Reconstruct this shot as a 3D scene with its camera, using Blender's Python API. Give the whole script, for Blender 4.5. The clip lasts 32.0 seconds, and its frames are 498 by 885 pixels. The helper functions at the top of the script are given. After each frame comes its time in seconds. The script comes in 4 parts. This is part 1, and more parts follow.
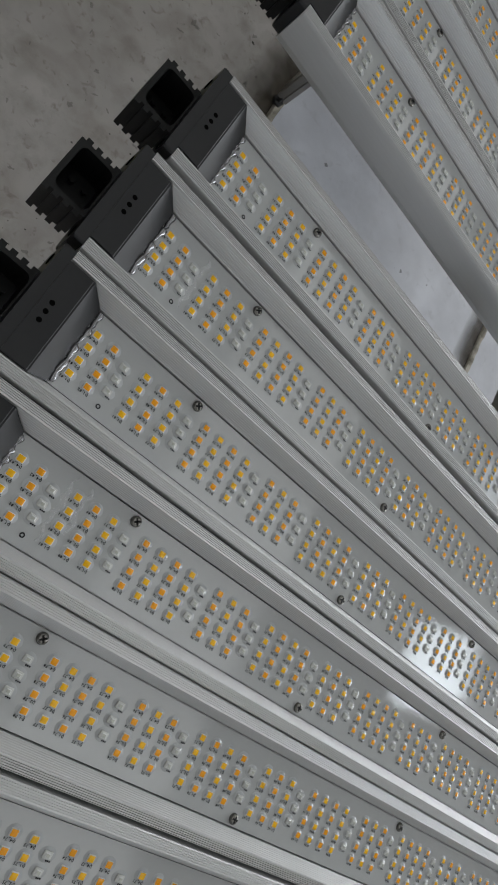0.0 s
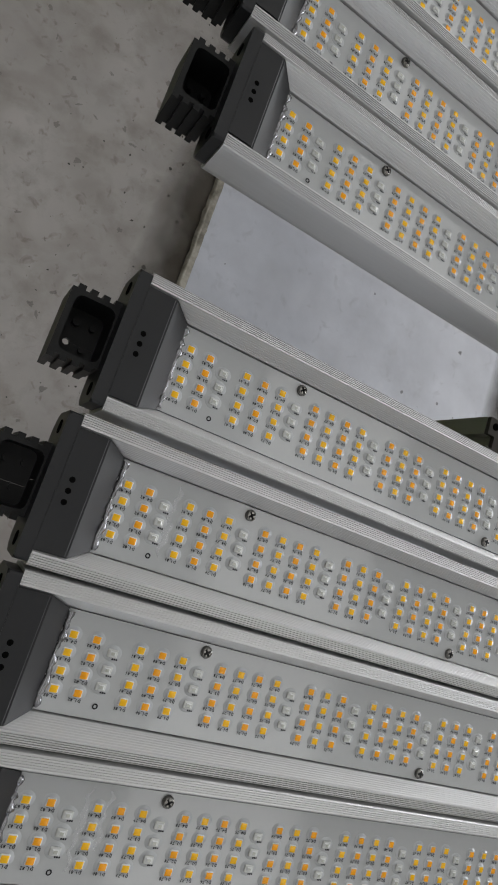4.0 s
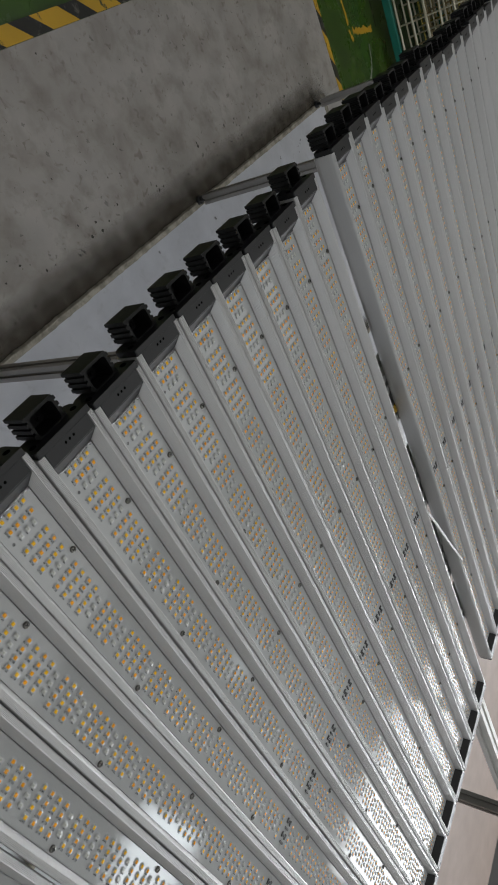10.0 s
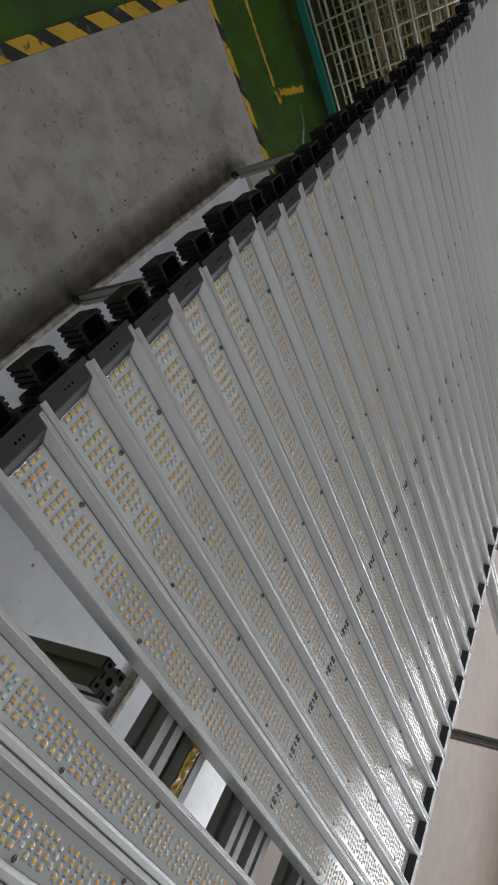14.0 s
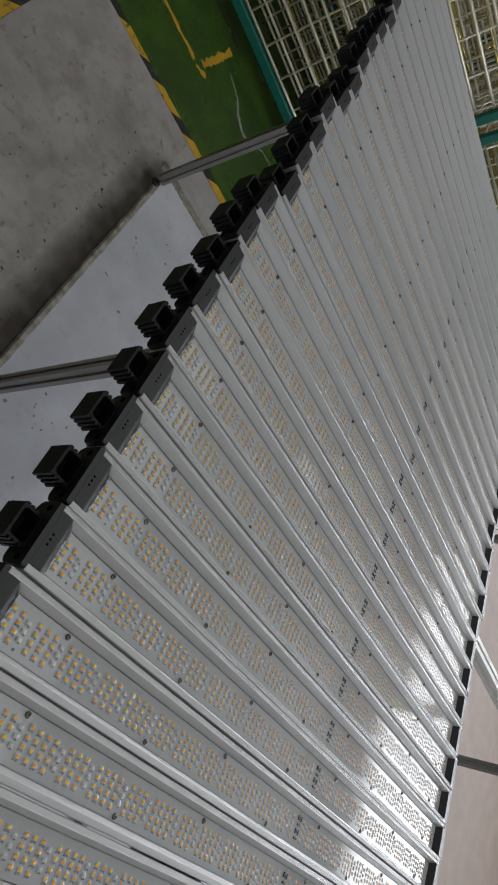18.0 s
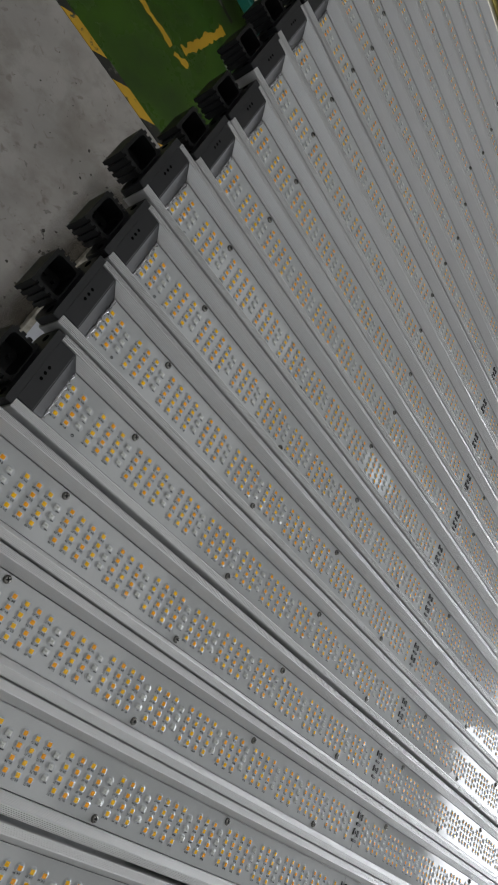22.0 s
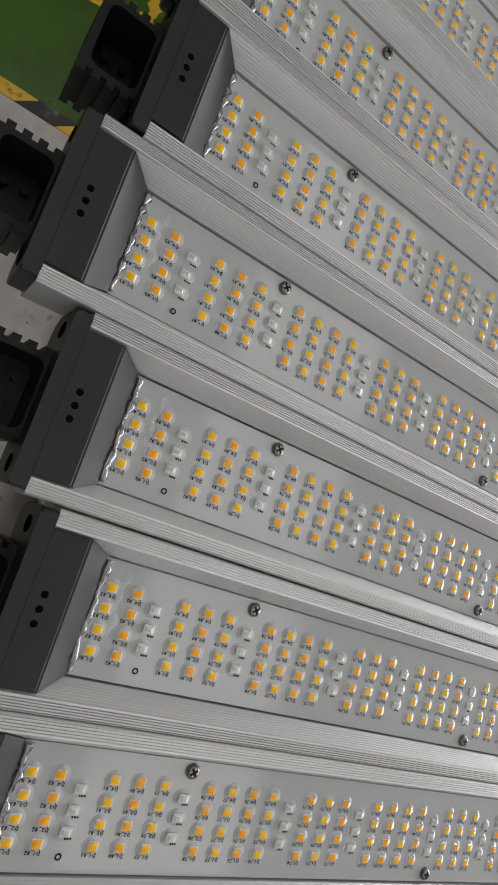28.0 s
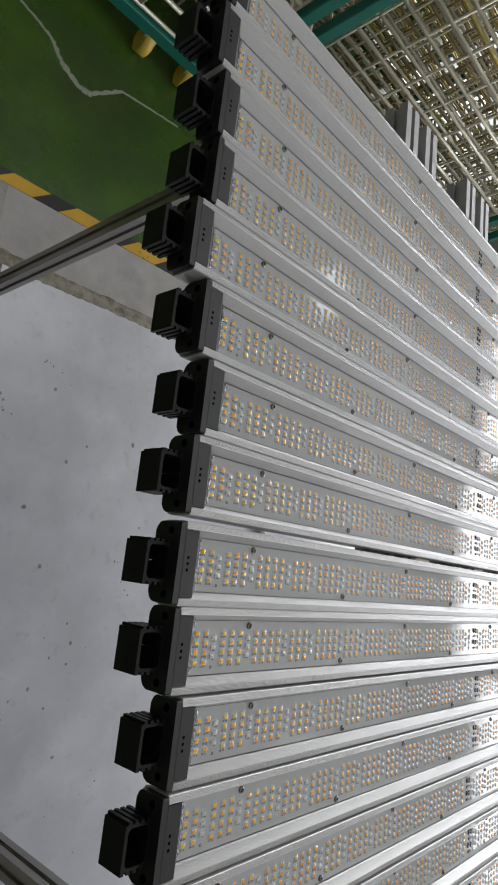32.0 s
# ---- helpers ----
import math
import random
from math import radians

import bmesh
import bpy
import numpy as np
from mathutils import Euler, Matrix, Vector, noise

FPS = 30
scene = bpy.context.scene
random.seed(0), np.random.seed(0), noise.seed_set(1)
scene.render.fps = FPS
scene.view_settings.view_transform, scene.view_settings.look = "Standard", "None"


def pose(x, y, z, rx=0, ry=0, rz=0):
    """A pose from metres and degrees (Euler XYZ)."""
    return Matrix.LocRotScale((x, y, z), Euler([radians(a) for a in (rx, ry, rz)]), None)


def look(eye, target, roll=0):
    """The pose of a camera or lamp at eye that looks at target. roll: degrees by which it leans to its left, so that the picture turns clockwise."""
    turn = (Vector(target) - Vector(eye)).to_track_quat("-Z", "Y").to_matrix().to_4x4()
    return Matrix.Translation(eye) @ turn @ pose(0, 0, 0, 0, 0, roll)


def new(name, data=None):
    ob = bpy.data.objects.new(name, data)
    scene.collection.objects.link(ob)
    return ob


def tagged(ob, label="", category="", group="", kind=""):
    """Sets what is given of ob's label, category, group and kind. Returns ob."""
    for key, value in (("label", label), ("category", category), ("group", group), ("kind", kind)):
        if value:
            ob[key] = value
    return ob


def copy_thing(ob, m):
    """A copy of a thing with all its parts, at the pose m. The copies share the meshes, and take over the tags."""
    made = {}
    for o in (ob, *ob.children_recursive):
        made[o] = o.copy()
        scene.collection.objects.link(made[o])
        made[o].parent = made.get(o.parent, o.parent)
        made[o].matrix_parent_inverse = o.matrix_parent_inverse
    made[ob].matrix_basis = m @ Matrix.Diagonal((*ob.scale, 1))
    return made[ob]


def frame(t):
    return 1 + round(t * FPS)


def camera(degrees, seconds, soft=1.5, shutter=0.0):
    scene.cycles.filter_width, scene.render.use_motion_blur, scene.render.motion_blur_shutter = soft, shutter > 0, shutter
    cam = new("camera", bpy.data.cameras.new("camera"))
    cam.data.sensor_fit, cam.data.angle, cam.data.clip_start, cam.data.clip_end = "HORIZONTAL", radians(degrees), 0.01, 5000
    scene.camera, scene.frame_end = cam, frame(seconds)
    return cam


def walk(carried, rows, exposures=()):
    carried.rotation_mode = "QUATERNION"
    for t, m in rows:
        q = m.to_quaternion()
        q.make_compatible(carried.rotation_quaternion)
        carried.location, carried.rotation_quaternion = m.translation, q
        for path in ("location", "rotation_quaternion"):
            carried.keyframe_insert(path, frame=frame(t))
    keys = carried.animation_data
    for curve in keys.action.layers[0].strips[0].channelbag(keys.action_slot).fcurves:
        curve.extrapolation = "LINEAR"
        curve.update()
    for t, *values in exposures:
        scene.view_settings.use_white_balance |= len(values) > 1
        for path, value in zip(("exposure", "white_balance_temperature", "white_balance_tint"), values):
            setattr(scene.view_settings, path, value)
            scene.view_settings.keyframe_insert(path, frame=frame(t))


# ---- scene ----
TOP = 0.93  # height of the lamp boards above the floor
# seconds, eye x y z (z above the lamp boards), yaw, pitch, roll
PATH = [
    (0, -0.1114, -0.2231, 0.2290, -53.69, -54.60, 89.25),
    (0.5, -0.1016, -0.1979, 0.2124, -59.53, -58.32, 87.41),
    (1, -0.0889, -0.1899, 0.1934, -64.33, -62.11, 87.50),
    (1.5, -0.0884, -0.1837, 0.1872, -67.00, -64.67, 87.43),
    (2, -0.0878, -0.1702, 0.1813, -67.96, -66.11, 87.05),
    (2.5, -0.0922, -0.1615, 0.1920, -67.06, -66.44, 85.77),
    (4.5, -0.1397, -0.0729, 0.2295, -64.91, -60.93, 87.40),
    (5, -0.1556, -0.0596, 0.2423, -63.29, -57.62, 87.82),
    (5.5, -0.1741, -0.0326, 0.2738, -63.31, -53.24, 90.33),
    (6, -0.2033, -0.0073, 0.2950, -59.22, -48.69, 90.29),
    (6.5, -0.2231, 0.0175, 0.3053, -56.23, -45.62, 90.43),
    (7, -0.2461, 0.0375, 0.3155, -53.90, -43.40, 90.58),
    (7.5, -0.2643, 0.0580, 0.3205, -52.92, -40.68, 90.79),
    (8, -0.2304, 0.1015, 0.3315, -50.85, -39.58, 90.49),
    (8.5, -0.1845, 0.1476, 0.3343, -46.69, -37.96, 90.27),
    (9, -0.1596, 0.1967, 0.3322, -41.94, -37.03, 90.02),
    (9.5, -0.1903, 0.2777, 0.3412, -40.05, -36.95, 90.10),
    (10, -0.2316, 0.3406, 0.3436, -41.36, -36.99, 90.75),
    (10.5, -0.2834, 0.3770, 0.3450, -43.99, -36.18, 92.69),
    (11, -0.3071, 0.4177, 0.3550, -45.66, -35.88, 92.33),
    (11.5, -0.2837, 0.4544, 0.3583, -46.74, -36.44, 91.30),
    (12, -0.2294, 0.5069, 0.3551, -45.56, -34.24, 91.11),
    (12.5, -0.1738, 0.5640, 0.3423, -41.51, -33.96, 89.50),
    (13, -0.1657, 0.6440, 0.3385, -38.84, -34.25, 88.99),
    (13.5, -0.1913, 0.7488, 0.3518, -39.08, -34.98, 89.17),
    (14, -0.2231, 0.8296, 0.3579, -38.80, -35.04, 88.92),
    (14.5, -0.2498, 0.8849, 0.3624, -39.86, -34.84, 88.62),
    (15, -0.2222, 0.9615, 0.3520, -40.20, -33.60, 89.50),
    (15.5, -0.1599, 1.0234, 0.3575, -37.58, -35.04, 87.51),
    (17.5, -0.2717, 1.2391, 0.3718, -45.85, -36.59, 87.27),
    (18, -0.3009, 1.2659, 0.3746, -46.56, -35.79, 87.21),
    (18.5, -0.2469, 1.3056, 0.3674, -46.22, -36.10, 86.69),
    (19, -0.1794, 1.3530, 0.3466, -45.12, -36.22, 86.66),
    (19.5, -0.1507, 1.4307, 0.3417, -43.34, -37.20, 86.73),
    (20, -0.1593, 1.5406, 0.3335, -43.50, -37.99, 86.79),
    (20.5, -0.1788, 1.6130, 0.3333, -46.14, -40.12, 87.35),
    (21, -0.2071, 1.6726, 0.3338, -47.82, -40.98, 87.49),
    (21.5, -0.2017, 1.7085, 0.3286, -49.42, -41.92, 87.18),
    (22, -0.1543, 1.7599, 0.3208, -48.99, -43.25, 86.78),
    (22.5, -0.1354, 1.8319, 0.3022, -46.68, -43.41, 87.03),
    (23, -0.1542, 1.9442, 0.2957, -46.38, -44.52, 88.66),
    (23.5, -0.1928, 2.0411, 0.2959, -47.51, -46.66, 89.76),
    (24, -0.2318, 2.1133, 0.3057, -49.05, -47.27, 90.46),
    (24.5, -0.2109, 2.1756, 0.2948, -47.83, -46.69, 89.91),
    (25, -0.1519, 2.2275, 0.2677, -45.49, -45.55, 89.22),
    (25.5, -0.1226, 2.2706, 0.2593, -42.88, -47.01, 88.33),
    (27.5, -0.1207, 2.4234, 0.1894, -68.93, -56.52, 92.46),
    (28, -0.1165, 2.4378, 0.1799, -69.45, -59.11, 90.53),
    (28.5, -0.1134, 2.4602, 0.1774, -69.97, -61.11, 89.36),
    (29, -0.1141, 2.4780, 0.1775, -69.73, -63.53, 87.82),
    (29.5, -0.1164, 2.4824, 0.1848, -68.84, -64.16, 86.47),
    (30, -0.1281, 2.4770, 0.1981, -69.29, -63.75, 86.26),
    (30.5, -0.1689, 2.4622, 0.2295, -70.23, -57.98, 85.49),
    (31, -0.2129, 2.3987, 0.2690, -73.17, -49.78, 86.13),
    (31.5, -0.2827, 2.3387, 0.2904, -74.27, -44.68, 86.15),
    (32, -0.3464, 2.2976, 0.3056, -74.57, -41.70, 85.80),
]
cam = camera(44.23, 32.0, 1.85)
walk(cam, [(t, pose(x, y, z + TOP, 90 + pitch, 0, yaw) @ pose(0, 0, 0, 0, 0, roll))
           for t, x, y, z, yaw, pitch, roll in PATH],
     [(0, -0.12, 6350, 9), (1, 0.1, 6420, 10), (2, 0.2, 6480, 11), (5, 0.16, 6480, 11), (7, -0.12, 6500, 11), (8, -0.1, 6490, 10), (9, -0.2, 6480, 9), (13, -0.27, 6420, 10),
      (19, -0.31, 6350, 10), (24, -0.17, 6350, 10), (27, 0.1, 6550, 11), (28, 0.2, 6600, 12), (29, 0.34, 6600, 12), (30, 0.42, 6600, 12), (31, 0.29, 6600, 12), (32, 0.0, 6450, 11)])

# ---------------------------------------------------------------- light
world = bpy.data.worlds.new("world")
scene.world = world
world.use_nodes = True
wn = world.node_tree
sky = wn.nodes.new("ShaderNodeTexSky")
sky.sky_type, sky.sun_disc, sky.sun_elevation, sky.sun_rotation = "NISHITA", False, radians(40), radians(90)
wn.links.new(sky.outputs[0], wn.nodes["Background"].inputs[0])
wn.nodes["Background"].inputs[1].default_value = 0.10


def area(name, m, sx, sy, watts, colour):
    li = bpy.data.lights.new(name, "AREA")
    li.shape, li.size, li.size_y, li.energy, li.color = "RECTANGLE", sx, sy, watts, colour
    ob = new(name, li)
    ob.matrix_world = m
    return ob


# daylight through the windows of the far long wall
WINDOWS = [(0.45, 1.90, 3.25, 64), (2.52, 1.90, 3.50, 90), (4.57, 1.90, 3.25, 98), (6.62, 1.90, 3.05, 100), (8.67, 1.90, 3.00, 88)]  # centre, width, head and watts, balanced window by window
SILL, HEAD = 1.25, 3.35
for wy, ww, head, watts in WINDOWS:
    area("window_daylight", look((6.47, wy, (SILL + head) / 2), (0.0, wy, (SILL + head) / 2)), ww, head - SILL, watts, (0.97, 0.98, 1.0))
# fill light added from the unseen wall behind the start of the row
SOUTH_FILL = [(-2.0, 3.0), (2.0, 3.0)]
for wx, ww in SOUTH_FILL:
    area("window_daylight", look((wx, -5.97, (SILL + HEAD) / 2), (wx, 0.0, (SILL + HEAD) / 2)), ww, HEAD - SILL, 20, (1.0, 0.98, 0.96))
# unseen fill lights added over the table, and lamps nearer the windows
for lx, watts in ((-0.6, 24), (1.9, 37)):
    area("roof_light_daylight", look((lx, 1.1, 3.93), (lx, 1.1, 0)), 1.1, 8.0, watts, (0.99, 0.99, 0.98))
for ly, sy, watts, spread, aim in ((0.65, 0.70, 0.76, 44, 0.10), (2.36, 0.20, 0.014, 26, 0.20), (4.95, 0.25, 0.025, 24, 2.60)):
    lamp = area("ceiling_lamp_light", look((4.1, ly, 3.90), (0.2, aim, TOP)), 0.62 if sy > 0.5 else 0.40, sy, watts, (0.88, 0.95, 1.0))
    lamp.data.spread = radians(spread)

# ---------------------------------------------------------------- materials


def mat(name, colour, rough=0.5, metal=0.0, vary=0.12, scale=30.0, bump=0.0, bump_scale=200.0, stretch=(1, 1, 1),
        fine=0.06, fine_scale=400.0, rough_vary=0.05, spec=0.5, rand=0.0, trans=0.0):
    """A surface with colour varied at two scales, varied gloss and fine relief."""
    m = bpy.data.materials.new(name)
    m.use_nodes = True
    t = m.node_tree
    b = t.nodes["Principled BSDF"]
    b.inputs["Metallic"].default_value = metal
    b.inputs["Specular IOR Level"].default_value = spec
    b.inputs["Transmission Weight"].default_value = trans
    co = t.nodes.new("ShaderNodeTexCoord")
    mp = t.nodes.new("ShaderNodeMapping")
    mp.inputs["Scale"].default_value = stretch
    t.links.new(co.outputs["Object"], mp.inputs[0])
    n1, n2 = t.nodes.new("ShaderNodeTexNoise"), t.nodes.new("ShaderNodeTexNoise")
    for n, s in ((n1, scale), (n2, fine_scale)):
        n.inputs["Scale"].default_value = s
        n.inputs["Detail"].default_value = 4
        t.links.new(mp.outputs[0], n.inputs["Vector"])

    def math_node(op, a, c):
        q = t.nodes.new("ShaderNodeMath")
        q.operation = op
        for i, v in enumerate((a, c)):
            if isinstance(v, (int, float)):
                q.inputs[i].default_value = v
            else:
                t.links.new(v, q.inputs[i])
        return q.outputs[0]

    v = math_node("ADD", math_node("MULTIPLY", math_node("SUBTRACT", n1.outputs[0], 0.5), 2 * vary),
                  math_node("MULTIPLY", math_node("SUBTRACT", n2.outputs[0], 0.5), 2 * fine))
    v = math_node("ADD", v, 1.0)
    if rand:
        oi = t.nodes.new("ShaderNodeObjectInfo")
        v = math_node("ADD", v, math_node("MULTIPLY", math_node("SUBTRACT", oi.outputs["Random"], 0.5), 2 * rand))
    mix = t.nodes.new("ShaderNodeVectorMath")
    mix.operation = "SCALE"
    mix.inputs[0].default_value = colour
    t.links.new(v, mix.inputs["Scale"])
    t.links.new(mix.outputs[0], b.inputs["Base Color"])
    t.links.new(math_node("ADD", math_node("MULTIPLY", math_node("SUBTRACT", n1.outputs[0], 0.5), 2 * rough_vary), rough),
                b.inputs["Roughness"])
    if bump:
        n3, bp = t.nodes.new("ShaderNodeTexNoise"), t.nodes.new("ShaderNodeBump")
        n3.inputs["Scale"].default_value = bump_scale
        n3.inputs["Detail"].default_value = 3
        bp.inputs["Strength"].default_value = bump
        bp.inputs["Distance"].default_value = 0.001
        t.links.new(mp.outputs[0], n3.inputs["Vector"])
        t.links.new(n3.outputs[0], bp.inputs["Height"])
        t.links.new(bp.outputs[0], b.inputs["Normal"])
    return m


def patched(name, under, over, cover, scale, rough=(0.5, 0.5), sharp=0.05, bump=0.15, fine=0.1, stretch=(1, 1, 1)):
    """Paint over a ground: the paint (over) is worn away in patches down to under."""
    m = mat(name, under, rough[0], vary=0.14, scale=4, fine=fine, fine_scale=60, bump=bump, bump_scale=90)
    t = m.node_tree
    b = t.nodes["Principled BSDF"]
    base = b.inputs["Base Color"].links[0].from_socket
    n, r, mx = t.nodes.new("ShaderNodeTexNoise"), t.nodes.new("ShaderNodeMapRange"), t.nodes.new("ShaderNodeMix")
    co, mp = t.nodes.new("ShaderNodeTexCoord"), t.nodes.new("ShaderNodeMapping")
    mp.inputs["Scale"].default_value = stretch
    t.links.new(co.outputs["Object"], mp.inputs[0])
    t.links.new(mp.outputs[0], n.inputs["Vector"])
    n.inputs["Scale"].default_value, n.inputs["Detail"].default_value, n.inputs["Roughness"].default_value = scale, 8, 0.65
    r.inputs["From Min"].default_value, r.inputs["From Max"].default_value = cover - sharp, cover + sharp
    t.links.new(n.outputs[0], r.inputs["Value"])
    n2, sc = t.nodes.new("ShaderNodeTexNoise"), t.nodes.new("ShaderNodeVectorMath")
    n2.inputs["Scale"].default_value, n2.inputs["Detail"].default_value = 7, 6
    t.links.new(co.outputs["Object"], n2.inputs["Vector"])
    mr = t.nodes.new("ShaderNodeMapRange")
    mr.inputs["To Min"].default_value, mr.inputs["To Max"].default_value = 0.7, 1.25
    t.links.new(n2.outputs[0], mr.inputs["Value"])
    sc.operation = "SCALE"
    sc.inputs[0].default_value = over
    t.links.new(mr.outputs[0], sc.inputs["Scale"])
    mx.data_type = "RGBA"
    t.links.new(r.outputs[0], mx.inputs["Factor"])
    t.links.new(sc.outputs[0], mx.inputs["A"])
    t.links.new(base, mx.inputs["B"])
    t.links.new(mx.outputs["Result"], b.inputs["Base Color"])
    rr = t.nodes.new("ShaderNodeMapRange")
    rr.inputs["To Min"].default_value, rr.inputs["To Max"].default_value = rough[1], rough[0]
    t.links.new(r.outputs[0], rr.inputs["Value"])
    t.links.new(rr.outputs[0], b.inputs["Roughness"])
    return m


ALU = mat("anodised_aluminium", (0.60, 0.60, 0.595), 0.385, 0.48, vary=0.05, scale=25, fine=0.05, fine_scale=900,
          stretch=(0.06, 1, 1), bump=0.08, bump_scale=2500, rand=0.04)
ALU_DULL = mat("aluminium_profile", (0.38, 0.38, 0.37), 0.5, 0.25, spec=0.3, vary=0.08, scale=14, fine=0.06, bump=0.1)
BOARD = mat("white_solder_mask", (0.478, 0.490, 0.488), 0.032, 0.0, vary=0.03, scale=40, fine=0.02, rough_vary=0.015, bump=0.02, bump_scale=700, rand=0.03)
CAP = mat("black_plastic", (0.012, 0.0125, 0.0135), 0.40, spec=0.4, vary=0.12, scale=60, fine=0.10)
SOCKET = mat("black_socket_plastic", (0.011, 0.0113, 0.0113), 0.42, vary=0.25, scale=80, fine=0.2, bump=0.06, bump_scale=1500, spec=0.22)
LINK = mat("dark_grey_chip", (0.025, 0.025, 0.025), 0.45)
# black for flat discs that paint the shade inside holes
HOLE_SHADE = mat("hole_shade", (0.003, 0.003, 0.003), 0.9, spec=0.0)
GLASSY = mat("glassy_chip_body", (0.64, 0.65, 0.62), 0.05, vary=0.03)
PHOS_A = mat("yellow_phosphor", (0.97, 0.53, 0.015), 0.14, spec=0.38, vary=0.04, fine=0.03)
PHOS_B = mat("orange_phosphor", (0.97, 0.40, 0.015), 0.14, spec=0.38, vary=0.04, fine=0.03)
CHIP = mat("white_chip_body", (0.80, 0.79, 0.75), 0.06, vary=0.03)
LENS = mat("clear_chip_lens", (0.72, 0.74, 0.72), 0.08, vary=0.04, fine=0.04)
DIE = mat("grey_chip_die", (0.52, 0.53, 0.47), 0.1)
INK = mat("black_ink", (0.010, 0.010, 0.012), 0.6, spec=0.2)
STEEL = mat("screw_steel", (0.22, 0.215, 0.20), 0.26, 1.0, vary=0.15, scale=300)
RECESS_SHADE = mat("screw_recess_shade", (0.008, 0.008, 0.008), 0.6, spec=0.2)
# mottled metal tone paints the bright and dark reflections of clear silicone
GLUE = mat("silicone_with_glints", (0.25, 0.25, 0.26), 0.04, 0.9, vary=0.8, scale=320)
COAT = mat("coated_board", (0.47, 0.485, 0.49), 0.035, vary=0.03)
FILM = mat("clear_coating", (0.86, 0.87, 0.88), 0.06, vary=0.02)
FILM.node_tree.nodes["Principled BSDF"].inputs["Alpha"].default_value = 0.28
SHEET = patched("grey_floor_sheet", (0.55, 0.565, 0.60), (0.69, 0.705, 0.745), 0.56, 3.2, (0.24, 0.15), 0.16, 0.03)
END_FLOOR = patched("pale_concrete", (0.31, 0.295, 0.275), (0.44, 0.425, 0.405), 0.60, 9.0, (0.5, 0.36), 0.14, 0.15)
CONCRETE = patched("stained_concrete", (0.305, 0.284, 0.252), (0.425, 0.402, 0.372), 0.615, 15.0, (0.55, 0.42), 0.11, 0.2)


def blotched(m, dark, scale, spot_scale):
    """Soft dark blotches and smaller sharp spots, both uneven, soaked into a surface."""
    t = m.node_tree
    b = t.nodes["Principled BSDF"]
    base = b.inputs["Base Color"].links[0].from_socket
    co = t.nodes.new("ShaderNodeTexCoord")
    for sc, lo, hi, amount in ((scale, 0.48, 0.78, 0.42), (spot_scale, 0.60, 0.72, 0.5), (scale * 0.35, 0.42, 0.75, 0.25)):
        n, r, mx = t.nodes.new("ShaderNodeTexNoise"), t.nodes.new("ShaderNodeMapRange"), t.nodes.new("ShaderNodeMix")
        n.inputs["Scale"].default_value, n.inputs["Detail"].default_value, n.inputs["Distortion"].default_value = sc, 5, 0.6
        t.links.new(co.outputs["Object"], n.inputs["Vector"])
        r.inputs["From Min"].default_value, r.inputs["From Max"].default_value, r.inputs["To Max"].default_value = lo, hi, amount
        t.links.new(n.outputs[0], r.inputs["Value"])
        mx.data_type = "RGBA"
        mx.inputs["B"].default_value = (*dark, 1)
        t.links.new(r.outputs[0], mx.inputs["Factor"])
        t.links.new(base, mx.inputs["A"])
        base = mx.outputs["Result"]
    t.links.new(base, b.inputs["Base Color"])


blotched(CONCRETE, (0.145, 0.112, 0.082), 11.0, 45.0)
blotched(SHEET, (0.50, 0.51, 0.53), 2.2, 30.0)
BEIGE = patched("beige_floor", (0.19, 0.143, 0.117), (0.235, 0.180, 0.147), 0.62, 0.9, (0.66, 0.6), 0.2, 0.08)
GREEN = patched("green_floor_paint", (0.026, 0.044, 0.016), (0.050, 0.116, 0.014), 0.57, 3.4, (0.4, 0.24), 0.16, 0.1)
YELLOW = patched("yellow_floor_paint", (0.05, 0.06, 0.035), (0.64, 0.38, 0.03), 0.635, 26, (0.6, 0.45), 0.03, 0.2)
BLACKP = patched("black_floor_paint", (0.20, 0.19, 0.16), (0.025, 0.025, 0.022), 0.62, 22, (0.6, 0.5), 0.05, 0.2)
CRACK = mat("pale_floor_scrape", (0.30, 0.33, 0.26), 0.7, vary=0.3, scale=40)
TEAL = mat("teal_painted_steel", (0.012, 0.165, 0.125), 0.38, vary=0.12, scale=12, bump=0.08)
WIRE = mat("zinc_wire", (0.66, 0.62, 0.50), 0.36, 0.4, vary=0.2, scale=14, rand=0.15)
BRASSY = mat("yellow_zinc_rod", (0.74, 0.60, 0.17), 0.24, 0.5, vary=0.15, scale=14, rand=0.15)
TARNISHED = mat("tarnished_wire", (0.36, 0.29, 0.17), 0.42, 0.4, vary=0.25, scale=14, rand=0.2)
DARKBAR = mat("dark_steel_profile", (0.10, 0.10, 0.095), 0.45, 0.5, vary=0.2, scale=10, rand=0.25)
WHITEP = mat("white_plastic", (0.78, 0.78, 0.76), 0.4, vary=0.04)
TAPE = mat("yellow_tape", (0.40, 0.25, 0.03), 0.25, vary=0.25, scale=60, bump=0.3)
WALL = mat("off_white_wall", (0.62, 0.60, 0.56), 0.8, vary=0.06, scale=2, bump=0.05)
CEIL = mat("grey_paint", (0.38, 0.38, 0.37), 0.8, vary=0.06, scale=2)
TYRE = mat("yellow_caster_tyre", (0.62, 0.45, 0.06), 0.45, vary=0.12, scale=60)
DIRT = mat("dark_dirt", (0.07, 0.065, 0.055), 0.9, vary=0.4, scale=30, bump=0.5)
RIDGE = patched("dirty_mortar", (0.13, 0.115, 0.085), (0.36, 0.335, 0.27), 0.52, 30, (0.8, 0.7), 0.12, 0.6, 0.25)
